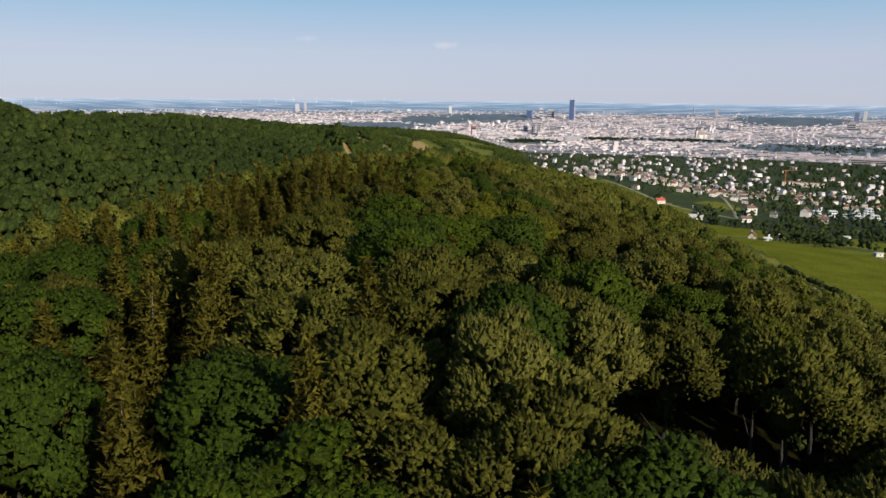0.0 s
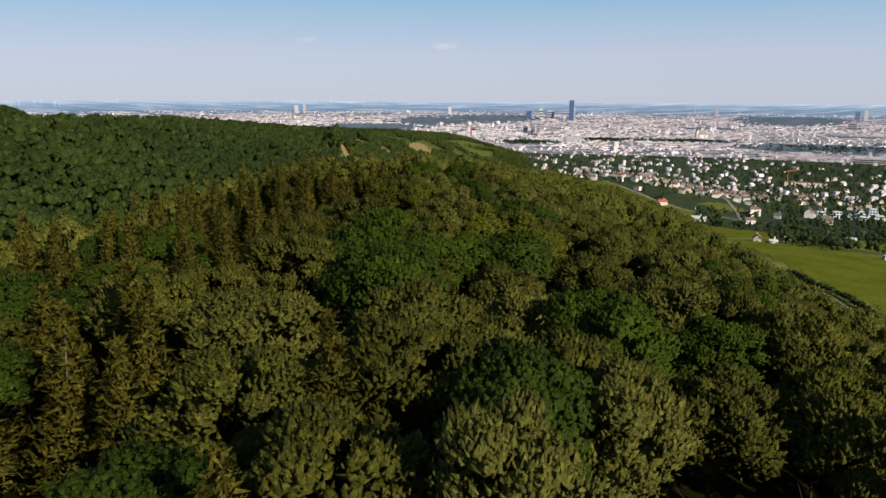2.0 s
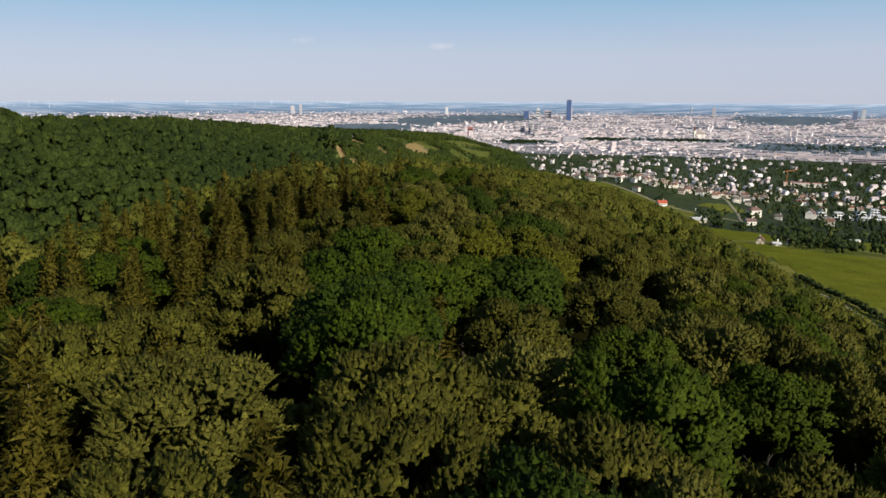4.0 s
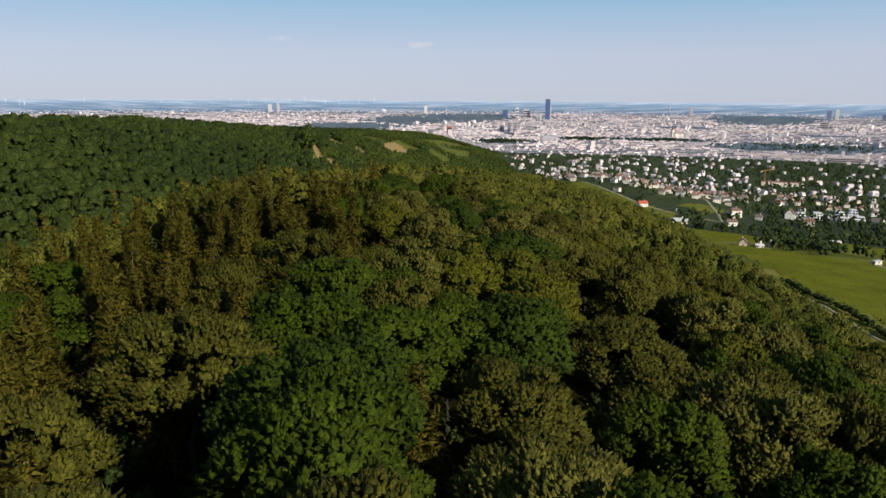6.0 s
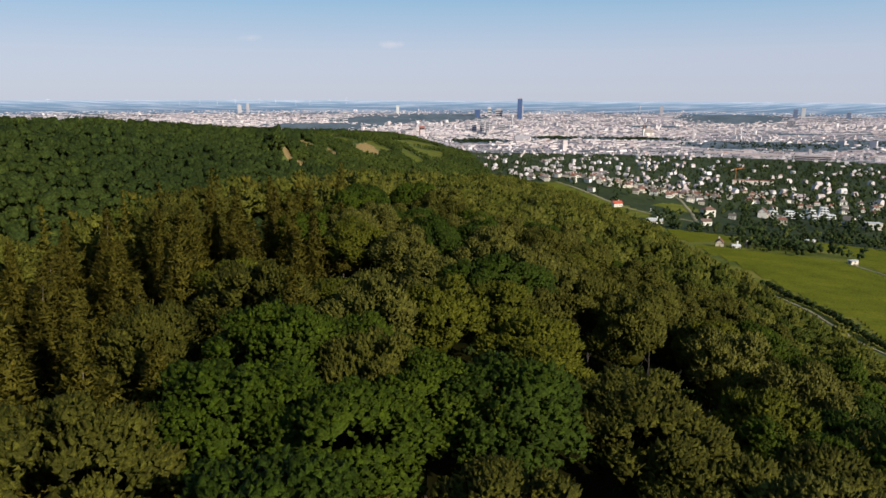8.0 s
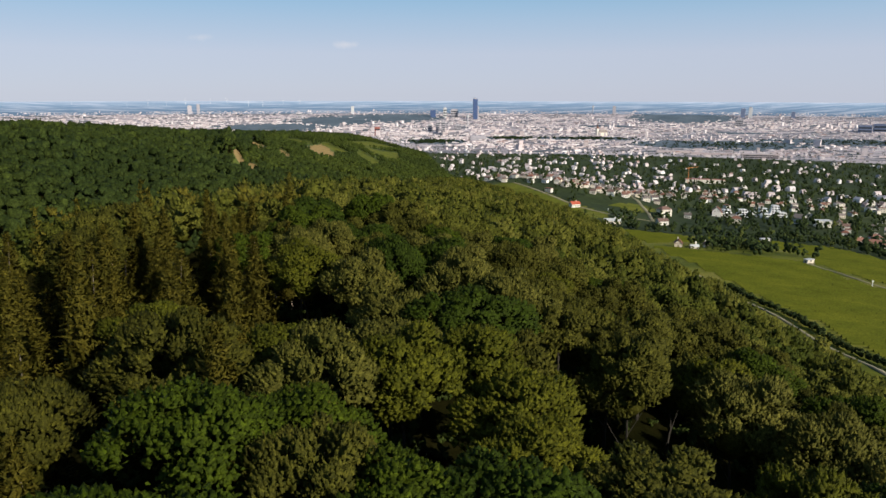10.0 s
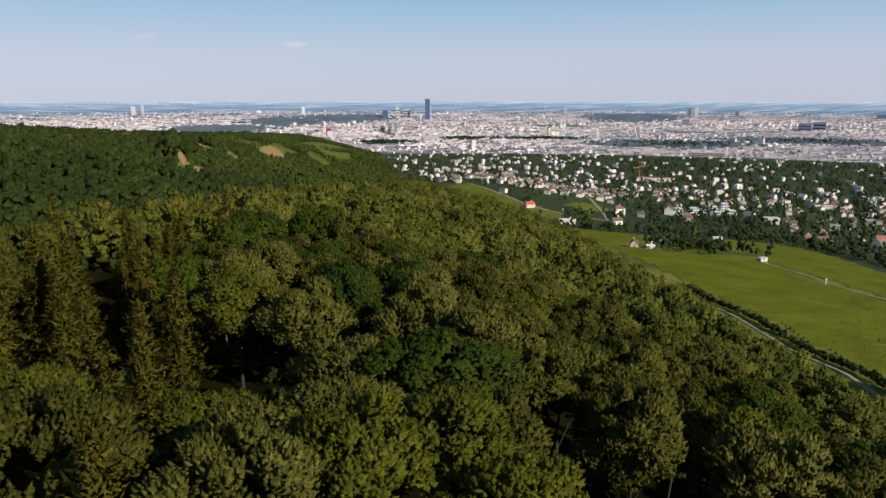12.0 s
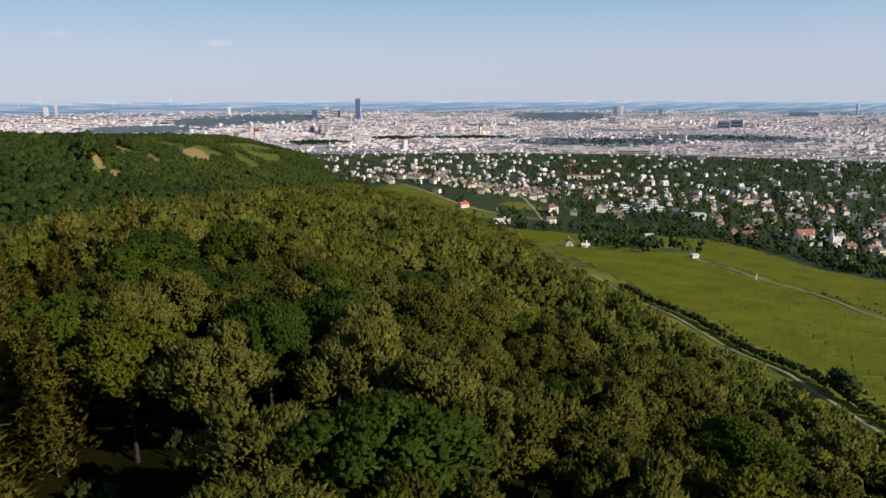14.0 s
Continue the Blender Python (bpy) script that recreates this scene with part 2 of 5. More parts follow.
STEEL = coat("galvanised_steel", [(0.0, (0.45, 0.46, 0.48)), (1.0, (0.55, 0.56, 0.58))], 0.5, 0.3)
WOODEN = coat("weathered_boards", [(0.0, (0.14, 0.10, 0.07)), (1.0, (0.22, 0.17, 0.12))], 0.85, 1.0)


def haze_plain():
    """The farthest plain, haze of kilometres of sky-lit air put into colour and glow."""
    m, t, bsdf, out = material("hazy_plain")
    c = t.nodes.new("ShaderNodeTexCoord")
    mp = node(t, "Mapping", Scale=(1.0, 5.0, 1.0))
    n = node(t, "TexNoise", Scale=0.004, Detail=6.0, Roughness=0.6)
    t.links.new(c.outputs["Object"], mp.inputs["Vector"])
    t.links.new(mp.outputs[0], n.inputs["Vector"])
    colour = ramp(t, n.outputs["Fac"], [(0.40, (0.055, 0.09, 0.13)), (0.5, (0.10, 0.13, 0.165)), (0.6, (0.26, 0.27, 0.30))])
    t.links.new(colour.outputs[0], bsdf.inputs["Base Color"])
    bsdf.inputs["Roughness"].default_value = 1.0
    bsdf.inputs["Specular IOR Level"].default_value = 0.0
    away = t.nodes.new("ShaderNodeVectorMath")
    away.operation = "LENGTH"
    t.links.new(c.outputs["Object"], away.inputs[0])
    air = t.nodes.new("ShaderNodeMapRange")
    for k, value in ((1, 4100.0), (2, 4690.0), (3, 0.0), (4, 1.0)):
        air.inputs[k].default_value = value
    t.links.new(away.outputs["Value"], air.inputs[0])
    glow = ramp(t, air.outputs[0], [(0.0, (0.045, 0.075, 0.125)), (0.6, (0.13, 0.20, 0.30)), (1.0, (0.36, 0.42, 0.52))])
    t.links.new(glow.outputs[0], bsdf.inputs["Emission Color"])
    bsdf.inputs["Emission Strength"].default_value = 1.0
    return m


HAZY_PLAIN = haze_plain()

# ---- the lie of the land: z = 300 is the height at which the flight begins ----
DRAWN_IN = 1800.0   # past this distance the land is drawn in towards 4.8 km, where sight ends; angles stay true


def far_true(r):
    """True distance of what stands r metres out on the sheet."""
    e = np.maximum(r - DRAWN_IN, 0)
    return np.where(r > DRAWN_IN, DRAWN_IN + e / (1 - np.minimum(e, 2980) / 3000), r)


def far_sheet(d):
    """Distance on the sheet of what is d metres away."""
    e = np.maximum(d - DRAWN_IN, 0)
    return np.where(d > DRAWN_IN, DRAWN_IN + e / (1 + e / 3000), d)


def smooth_max(a, b, k):
    h = np.clip(0.5 + 0.5 * (a - b) / k, 0, 1)
    return b + (a - b) * h + k * h * (1 - h)


def ground(x, y):
    """Height of the ground, 300 being the camera's at the start."""
    x, y = np.asarray(x, float), np.asarray(y, float)
    r = np.hypot(x, y)
    d = far_true(r)
    plain = -205 + 110 * np.exp(-(np.maximum(d, 330) - 330) / 800)
    plain = plain - 85 * (1 - np.exp(-np.maximum(d - DRAWN_IN, 0) / 5000)) - np.where(d > DRAWN_IN, d * d / 14.8e6, 0)
    plain = plain * np.where(r > DRAWN_IN, r / np.maximum(d, 1), 1)
    plain = plain + 40 * np.exp(-((x - 270) ** 2 + (y - 1110) ** 2) / (2 * 130 ** 2))
    plain = plain + 11 * np.exp(-((x - 230) ** 2 + (y - 540) ** 2) / (2 * 150 ** 2))
    # the wooded ridge under the flight
    on = np.maximum(y - 225, 0)
    u = x + 15 - 0.25 * on
    ridge = -30.5 + 2.2 * np.exp(-(np.maximum(y, 0) / 50) ** 2) + 2.0 * np.exp(-((x - 24) / 26) ** 2) * np.clip((270 - y) / 90, 0, 1) - 3 * np.clip((y - 110) / 100, 0, 1) - 0.118 * on - np.where(y > 560, 0.0012 * (y - 560) ** 2, 0)
    ridge = ridge - np.where(u > 0, 0.335 * (np.sqrt(u * u + 900) - 30) + 0.0022 * np.maximum(u - 85, 0) ** 2, 0.37 * (np.sqrt(u * u + 2500) - 50))
    # the long wooded hill across the valley
    w = x + 420 - 0.21 * (y - 400)
    hill = -34 - 0.03 * (y - 600) - 0.042 * np.clip(y - 850, 0, 420) - 0.03 * np.maximum(y - 1270, 0) - 0.30 * (np.sqrt(w * w + 3600) - 60) + 6 * np.clip((y - 1500) / 400, 0, 1)
    knoll = -420 + 397 * np.exp(-((x + 1010) ** 2 + (y - 1480) ** 2) / (2 * 300 ** 2))
    z = smooth_max(plain, ridge, 14)
    z = smooth_max(z, hill, 14)
    z = smooth_max(z, knoll, 10)
    rib = x + 140 + 24 * (y - 945) / 145   # a steep bare rib on the side of the hill
    z = z + 20 * np.exp(-(rib / 11) ** 2) * np.clip((y - 925) / 25, 0, 1) * np.clip((1125 - y) / 30, 0, 1)
    roll = 1.2 * np.sin(x / 37 + 1.3 * np.sin(y / 51)) * np.sin(y / 43 + 0.7) + 0.5 * np.sin(x / 11 + y / 17)
    return 300 + z + roll * np.clip(r / 60, 0, 1) * np.clip((2500 - r) / 1000, 0, 1)


# ---- mesh helpers ----
def mesh_of(name, verts, tris, mats, slots=None, tint=None, smooth=False, normals=None):
    """A mesh from arrays of corners and triangles; tint is a number for each corner."""
    verts, tris = np.asarray(verts, np.float32), np.asarray(tris, np.int32)
    me = bpy.data.meshes.new(name)
    me.vertices.add(len(verts))
    me.vertices.foreach_set("co", verts.ravel())
    me.loops.add(tris.size)
    me.loops.foreach_set("vertex_index", tris.ravel())
    me.polygons.add(len(tris))
    me.polygons.foreach_set("loop_start", np.arange(0, tris.size, 3, dtype=np.int32))
    me.polygons.foreach_set("loop_total", np.full(len(tris), 3, np.int32))
    for m in mats:
        me.materials.append(m)
    if slots is not None:
        me.polygons.foreach_set("material_index", np.asarray(slots, np.int32))
    if tint is not None:
        me.attributes.new("tint", "FLOAT", "POINT").data.foreach_set("value", np.asarray(tint, np.float32))
    me.polygons.foreach_set("use_smooth", np.full(len(tris), smooth or normals is not None))
    me.update(calc_edges=True)
    if normals is not None:
        me.normals_split_custom_set_from_vertices(np.asarray(normals, np.float32))
    return me


def join(pieces):
    """One set of corner, triangle and normal arrays out of several."""
    ns = np.cumsum([0] + [len(p[0]) for p in pieces])
    return np.concatenate([p[0] for p in pieces]), np.concatenate([p[1] + n for p, n in zip(pieces, ns)]), np.concatenate([p[2] for p in pieces])


def scatter(proto, places, turns, sizes, tints):
    """Many turned and scaled copies of one shape, as one set of arrays and a tint for each corner."""
    v, f, q = proto
    c, s = np.cos(turns)[:, None], np.sin(turns)[:, None]

    def turned(a):
        return a[None, :, 0] * c - a[None, :, 1] * s, a[None, :, 0] * s + a[None, :, 1] * c

    x, y = turned(v)
    z = v[None, :, 2] * sizes[:, 1:2] + places[:, 2:3]
    verts = np.stack([x * sizes[:, :1] + places[:, :1], y * sizes[:, :1] + places[:, 1:2], z], 2).reshape(-1, 3)
    x, y = turned(q)
    normals = np.stack([x, y, np.broadcast_to(q[None, :, 2], x.shape)], 2).reshape(-1, 3)
    tris = (f[None] + (np.arange(len(places)) * len(v))[:, None, None]).reshape(-1, 3)
    return verts, tris, normals, np.repeat(tints, len(v))


def gathered(sets):
    """Several scattered sets as one."""
    ns = np.cumsum([0] + [len(s[0]) for s in sets])
    return (np.concatenate([s[0] for s in sets]), np.concatenate([s[1] + n for s, n in zip(sets, ns)]),
            np.concatenate([s[2] for s in sets]), np.concatenate([s[3] for s in sets]))


def unit(a):
    return a / np.maximum(np.linalg.norm(a, axis=-1, keepdims=True), 1e-9)


def ball(level):
    """A ball of triangles."""
    bm = bmesh.new()
    bmesh.ops.create_icosphere(bm, subdivisions=level, radius=1)
    v = np.array([p.co[:] for p in bm.verts])
    f = np.array([[p.index for p in face.verts] for face in bm.faces])
    bm.free()
    return v, f


BALL = ball(1)


def part(name, me, parent, label=""):
    ob = new(name, me)
    ob.parent = parent
    return tagged(ob, label)


def bm_mesh(name, bm, mats):
    me = bpy.data.meshes.new(name)
    bm.to_mesh(me)
    bm.free()
    for m in mats:
        me.materials.append(m)
    return me


def box(bm, lo, hi, slot=0, bevel=0.0):
    r = bmesh.ops.create_cube(bm, size=1.0)
    vs = r["verts"]
    for v in vs:
        v.co = Vector([lo[i] + (v.co[i] + 0.5) * (hi[i] - lo[i]) for i in range(3)])
    for f in {f for v in vs for f in v.link_faces}:
        f.material_index = slot
    if bevel:
        bmesh.ops.bevel(bm, geom=list({e for v in vs for e in v.link_edges}), offset=bevel, segments=1, affect="EDGES")


def inside(poly, x, y):
    """Which of the points lie in a polygon."""
    hit = np.zeros(np.shape(x), bool)
    for (ax, ay), (bx, by) in zip(poly, poly[1:] + poly[:1]):
        if ay != by:
            hit ^= ((ay > y) != (by > y)) & (x < (bx - ax) * (y - ay) / (by - ay) + ax)
    return hit


# ---- where woods, fields and town lie ----
LOWER_FIELD = [(108, 130), (116, 270), (160, 460), (184, 560), (250, 770), (300, 800), (335, 715), (405, 688), (465, 675), (455, 580),
               (405, 472), (425, 430), (520, 330), (560, 130)]
UPPER_FIELD = [(165, 985), (180, 1055), (245, 1068), (280, 985), (325, 895), (310, 855), (250, 890)]
TOWN_MEADOW = [(350, 950), (395, 975), (415, 935), (375, 905)]
GROVE = (325, 598, 42, 48)
HILL_FIELDS = [  # fields and bare scarps on the spur across the valley: bare soil or not, corners
    (0, [(-134, 1627), (-113, 1685), (-72, 1698), (-78, 1636)]),
    (1, [(-79, 1545), (-56, 1690), (-39, 1650), (-22, 1523), (-26, 1453), (-59, 1470)]),
    (0, [(-57, 1703), (-44, 1762), (4, 1656), (-2, 1595), (-29, 1626)]),
    (0, [(-1, 1935), (67, 2238), (130, 2300), (171, 2273), (88, 2060)]),
    (0, [(41, 2055), (68, 1921), (152, 2071), (137, 1868), (100, 1783), (61, 1816)]),
    (0, [(25, 1690), (39, 1788), (60, 1696), (78, 1626), (55, 1548)]),
    (1, [(-170, 1374), (-167, 1403), (-141, 1305), (-142, 1267)]), (1, [(-155, 1375), (-136, 1335), (-134, 1300)]),
    (1, [(-156, 1086), (-148, 1095), (-130, 1015), (-122, 945), (-133, 950)]), (1, [(-128, 1012), (-120, 1030), (-108, 983), (-118, 955)]),
    (1, [(-120, 1360), (-111, 1353), (-90, 1268), (-99, 1250)])]


def spur(x, y):
    """The open end of the hill across the valley: scrub, meadows and vineyards."""
    return (y > 930) & (x > np.interp(y, [930, 1270, 1500, 1700, 2300], [-135, -150, -160, -150, -60]))


DARK_PARTS = [  # parks, woods and water in the city: bearing in degrees, true distance, half spread of each
    (-5.5, 5900, 3.6, 650), (-1, 7700, 2.8, 1200), (3.8, 8900, 3.3, 1500), (26, 9600, 2.9, 1800), (20.5, 6200, 1.4, 220), (19, 4050, 3, 140),
    (29, 3650, 5, 300), (38.5, 4250, 5.5, 300), (13, 4000, 1.5, 130), (30, 5200, 2, 120), (7, 3600, 2, 160)]


def open_land(b, d):
    """How far a spot of the city is taken up by park or water: 0 to 1."""
    o = np.zeros(np.shape(b))
    for pb, pd, sb, sd in DARK_PARTS:
        o = np.maximum(o, np.clip(2.2 - 1.4 * np.hypot((b - pb) / sb, (d - pd) / sd), 0, 1))
    return o


def wood_edge(y):
    """The x at which the wood on the ridge ends towards the fields."""
    return np.interp(y, [0, 130, 200, 270, 350, 460, 560, 700, 800], [114, 117, 124, 133, 151, 180, 190, 160, 60])


def land_use(x, y):
    """0 wood, 1 grass, 2 town, 3 city, 4 bare soil, 5 park or water, 6 scrub."""
    r = np.hypot(x, y)
    use = np.full(np.shape(x), 2)
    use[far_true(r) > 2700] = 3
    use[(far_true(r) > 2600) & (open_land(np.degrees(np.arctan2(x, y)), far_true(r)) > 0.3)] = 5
    hill_side = (y > 780) & (x < np.interp(y, [780, 1000, 1200, 1900, 2300], [60, 150, 215, 240, 260])) & (r < 2380)
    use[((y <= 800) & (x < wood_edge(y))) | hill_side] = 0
    use[hill_side & spur(x, y)] = 6
    use[inside(LOWER_FIELD, x, y) & (x > wood_edge(y))] = 1
    use[inside(UPPER_FIELD, x, y) | inside(TOWN_MEADOW, x, y)] = 1
    for bare, corners in HILL_FIELDS:
        use[inside(corners, x, y)] = 4 if bare else 1
    return use


# ---- the ground, one sheet out to the horizon ----
def build_ground():
    ways = np.radians(np.concatenate([np.arange(-56, -12, 0.5), np.arange(-12, 6, 0.3), np.arange(6, 62, 0.5), np.arange(62, 304, 5.5)]))
    rings = np.concatenate([[0.0], np.geomspace(4, 900, 150), np.arange(912, 2000, 12), np.linspace(2012, 4690, 110)])
    x, y = rings[:, None] * np.sin(ways), rings[:, None] * np.cos(ways)
    z = ground(x, y)
    n, k = len(rings), len(ways)
    i, j = np.meshgrid(np.arange(n - 1), np.arange(k), indexing="ij")
    a, b, c, d = i * k + j, i * k + (j + 1) % k, (i + 1) * k + (j + 1) % k, (i + 1) * k + j
    tris = np.concatenate([np.stack([a, d, c], -1).reshape(-1, 3), np.stack([a, c, b], -1).reshape(-1, 3)])
    v = np.stack([x, y, z], -1).reshape(-1, 3)
    mid = v[tris].mean(1)
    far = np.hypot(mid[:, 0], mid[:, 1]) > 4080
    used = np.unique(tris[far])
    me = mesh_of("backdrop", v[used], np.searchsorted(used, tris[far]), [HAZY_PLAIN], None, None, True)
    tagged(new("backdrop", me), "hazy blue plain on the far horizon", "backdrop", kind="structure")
    tris, mid = tris[~far], mid[~far]
    use = land_use(mid[:, 0], mid[:, 1])
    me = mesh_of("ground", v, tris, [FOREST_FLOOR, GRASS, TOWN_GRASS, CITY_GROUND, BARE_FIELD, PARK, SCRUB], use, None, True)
    tagged(new("ground", me), "wooded hills, green fields and a city plain", "ground", kind="structure")


build_ground()


# ---- trees ----
def sprays(rng, at, out, length, width, soft=0.4):
    """Folded leaf sprays that stand at the points and lean outwards."""
    n = len(at)
    a = unit(out * 0.8 + rng.normal(0, 0.42, (n, 3)) + np.array([0, 0, 0.3]))
    s = unit(np.cross(a, rng.normal(0, 1, (n, 3))))
    up = np.cross(s, a)
    flip = np.sum(up * out, 1, keepdims=True) < 0
    s, up = np.where(flip, -s, s), np.where(flip, -up, up)
    size = rng.uniform(0.7, 1.3, (n, 1))
    l, w = length * size, width * size
    v = np.stack([at - a * l * 0.3, at + a * l * 0.25 - s * w * 0.5 - up * w * 0.15, at + a * l * 0.7, at + a * l * 0.25 + s * w * 0.5 - up * w * 0.15], 1)
    f = np.array([[0, 2, 1], [0, 3, 2]])[None] + (np.arange(n) * 4)[:, None, None]
    normal = unit(unit(out) * soft + up * (1 - soft))
    return v.reshape(-1, 3), f.reshape(-1, 3), np.repeat(normal, 4, 0)


def tufts(rng, at, out, wide, tall):
    """Small three-sided heaps of leaves that lean outwards and up."""
    n = len(at)
    a = unit(out * 0.75 + np.array([0, 0, 0.45]) + rng.normal(0, 0.28, (n, 3)))
    s = unit(np.cross(a, rng.normal(0, 1, (n, 3))))
    t = np.cross(a, s)
    size = rng.uniform(0.65, 1.35, (n, 1))
    w, h = wide * size, tall * size * rng.uniform(0.7, 1.3, (n, 1))
    foot = [at + (s * math.cos(q) + t * math.sin(q)) * w - a * h * 0.35 for q in (0.0, 2.094, 4.189)]
    tip = at + a * h * 0.65
    v = np.stack([*foot, tip], 1)
    f = np.array([[0, 1, 3], [1, 2, 3], [2, 0, 3]])[None] + (np.arange(n) * 4)[:, None, None]
    q = np.stack([unit((p - at) / w * 0.55 + unit(out) * 0.7) for p in foot] + [unit(a + out * 0.4)], 1)
    return v.reshape(-1, 3), f.reshape(-1, 3), q.reshape(-1, 3)


def leaflets(rng, at, out, length, width):
    """Single slender leaf sprays, one triangle each, fanned about their point."""
    n = len(at)
    a = unit(out * 0.6 + rng.normal(0, 0.55, (n, 3)) + np.array([0, 0, 0.35]))
    s = unit(np.cross(a, rng.normal(0, 1, (n, 3))))
    size = rng.uniform(0.6, 1.4, (n, 1))
    l, w = length * size, width * size
    v = np.stack([at - a * l * 0.35 - s * w * 0.5, at - a * l * 0.25 + s * w * 0.5, at + a * l * 0.65], 1)
    face = unit(np.cross(v[:, 1] - v[:, 0], v[:, 2] - v[:, 0]))
    flip = np.sum(face * out, 1) < 0
    v[flip] = v[flip][:, [1, 0, 2]]
    face = np.where(flip[:, None], -face, face)
    normal = unit(face * 0.45 + out * 0.75)
    return v.reshape(-1, 3), np.arange(n * 3).reshape(-1, 3), np.repeat(normal, 3, 0)


def leafy_crown(seed, lobes, heaps, loose, length, width, radius=4.2, low=5.0, top=15.0, lobe=1.7, reach=1.45):
    """A broad domed crown: uneven lobes of foliage, each set with heaps of leaves and loose sprays where they meet the air."""
    rng = np.random.default_rng(seed)
    k = np.arange(lobes) + 0.5
    h = 1 - reach * k / lobes
    t = k * 2.39996 + rng.uniform(0, 6)
    ring = np.sqrt(np.maximum(1 - h * h, 0.05))
    mid, tall = (low + top) / 2, (top - low) / 2
    side = 1 + 0.16 * np.sin(2 * t + rng.uniform(0, 6)) + 0.1 * np.sin(3 * t + rng.uniform(0, 6))
    size = lobe * rng.uniform(0.6, 1.35, lobes)
    c = np.stack([ring * np.cos(t) * side * (radius - lobe * 0.6), ring * np.sin(t) * side * (radius - lobe * 0.6), mid + h * (tall - lobe * 0.75)], 1)
    c += rng.normal(0, 0.13 * radius, c.shape) * np.array([1, 1, 0.6])
    bv, bf = BALL
    pieces = []
    core = np.array([0, 0, low + 0.3 * (top - low)])
    squash = np.array([1, 1, 0.8])

    def in_air(p, own):
        far = np.linalg.norm((p[:, None] - c[None]) / squash, axis=2) / size[None]
        far[:, own] = 9
        return far.min(1) > 0.82

    for i, (p, r) in enumerate(zip(c, size)):
        away = unit((p - core) * np.array([1, 1, 1.2]))
        pieces.append((p + bv * (r * 0.68) * rng.uniform(0.7, 1.12, (len(bv), 1)) * squash, bf, unit(bv * 0.6 + away * 0.6)))
        for count, build, near, far, k in ((heaps, tufts, 0.60, 1.04, 1.0), (loose, sprays, 0.85, 1.15, 0.8)):
            if not count:
                continue
            n = max(2, int(count * (r / lobe) ** 2))
            d = unit(rng.normal(0, 1, (n, 3)) + away * 0.6 + np.array([0, 0, 0.35]))
            at = p + d * r * rng.uniform(near, far, (n, 1)) * squash
            ok = in_air(at, i)
            if not ok.any():
                continue
            at, out = at[ok], unit(d[ok] * 0.7 + away * 0.7)
            if build is tufts:
                pieces.append(tufts(rng, at, out, width, length))
            else:
                pieces.append(build(rng, at, out, length * k, width * k))
    pieces.append((core + bv * np.array([radius * 0.42, radius * 0.42, tall * 0.5]) * rng.uniform(0.85, 1.1, (len(bv), 1)), bf, bv))
    return join(pieces)


def larch_crown(seed, tiers, branches, per_branch, length, width, radius=2.7, low=3.5, top=17.0):
    """A slender conifer: tiers of drooping branches, thinner towards the tip."""
    rng = np.random.default_rng(seed)
    pieces = []
    for i in range(tiers):
        q = i / (tiers - 1)
        z = low + (top - low) * q
        reach = radius * (1 - q) ** 0.85 * rng.uniform(0.6, 1.2) + 0.22
        n = max(3, int(branches * (1 - 0.5 * q)))
        t = rng.uniform(0, 6.3) + np.arange(n) * 6.283 / n + rng.normal(0, 0.25, n)
        m = max(2, int(per_branch * (1 - 0.6 * q)))
        s = np.tile((np.arange(m) + 0.5) / m, (n, 1)) * rng.uniform(0.7, 1.1, (n, 1))
        d = np.stack([np.cos(t), np.sin(t), np.zeros(n)], 1)
        at = d[:, None] * (s * reach)[..., None]
        at[..., 2] += z - 0.28 * (s * reach) ** 1.4 + 0.15
        at = at.reshape(-1, 3) + rng.normal(0, 0.16, (n * m, 3))
        out = np.repeat(d, m, 0) + np.array([0, 0, -0.45])
        pieces.append(leaflets(rng, at, unit(unit(np.repeat(d, m, 0) * 0.8 + np.array([0, 0, 0.35])) * 0.5 + out * 0.35), length, width))
    return join(pieces)


def limb(bm, a, b, ra, rb, sides=6):
    """A tapered length of wood from a to b."""
    a, b = Vector(a), Vector(b)
    q = (b - a).to_track_quat("Z", "Y")
    rings = []
    for p, r in ((a, ra), (b, rb)):
        rings.append([bm.verts.new(p + q @ Vector((math.cos(k * 6.2832 / sides) * r, math.sin(k * 6.2832 / sides) * r, 0))) for k in range(sides)])
    for k in range(sides):
        bm.faces.new((rings[0][k], rings[0][(k + 1) % sides], rings[1][(k + 1) % sides], rings[1][k]))
    bm.faces.new(rings[1])


def trunk_mesh(seed, height, girth, limbs, bark):
    rng = random.Random(seed)
    bm = bmesh.new()
    p, r = Vector((0, 0, -1.5)), girth
    for k in range(4):
        q = Vector((rng.uniform(-0.25, 0.25) * k, rng.uniform(-0.25, 0.25) * k, height * (k + 1) / 4))
        limb(bm, p, q, r, r * 0.72)
        if k:
            for _ in range(limbs):
                a = rng.uniform(0, 6.283)
                reach = rng.uniform(1.6, 3.0) * (1.2 - 0.2 * k)
                limb(bm, p.lerp(q, rng.random()), q + Vector((math.cos(a) * reach, math.sin(a) * reach, rng.uniform(0.3, 1.8))), r * 0.4, r * 0.1, 5)
        p, r = q, r * 0.72
    return bm_mesh("trunk", bm, [bark])


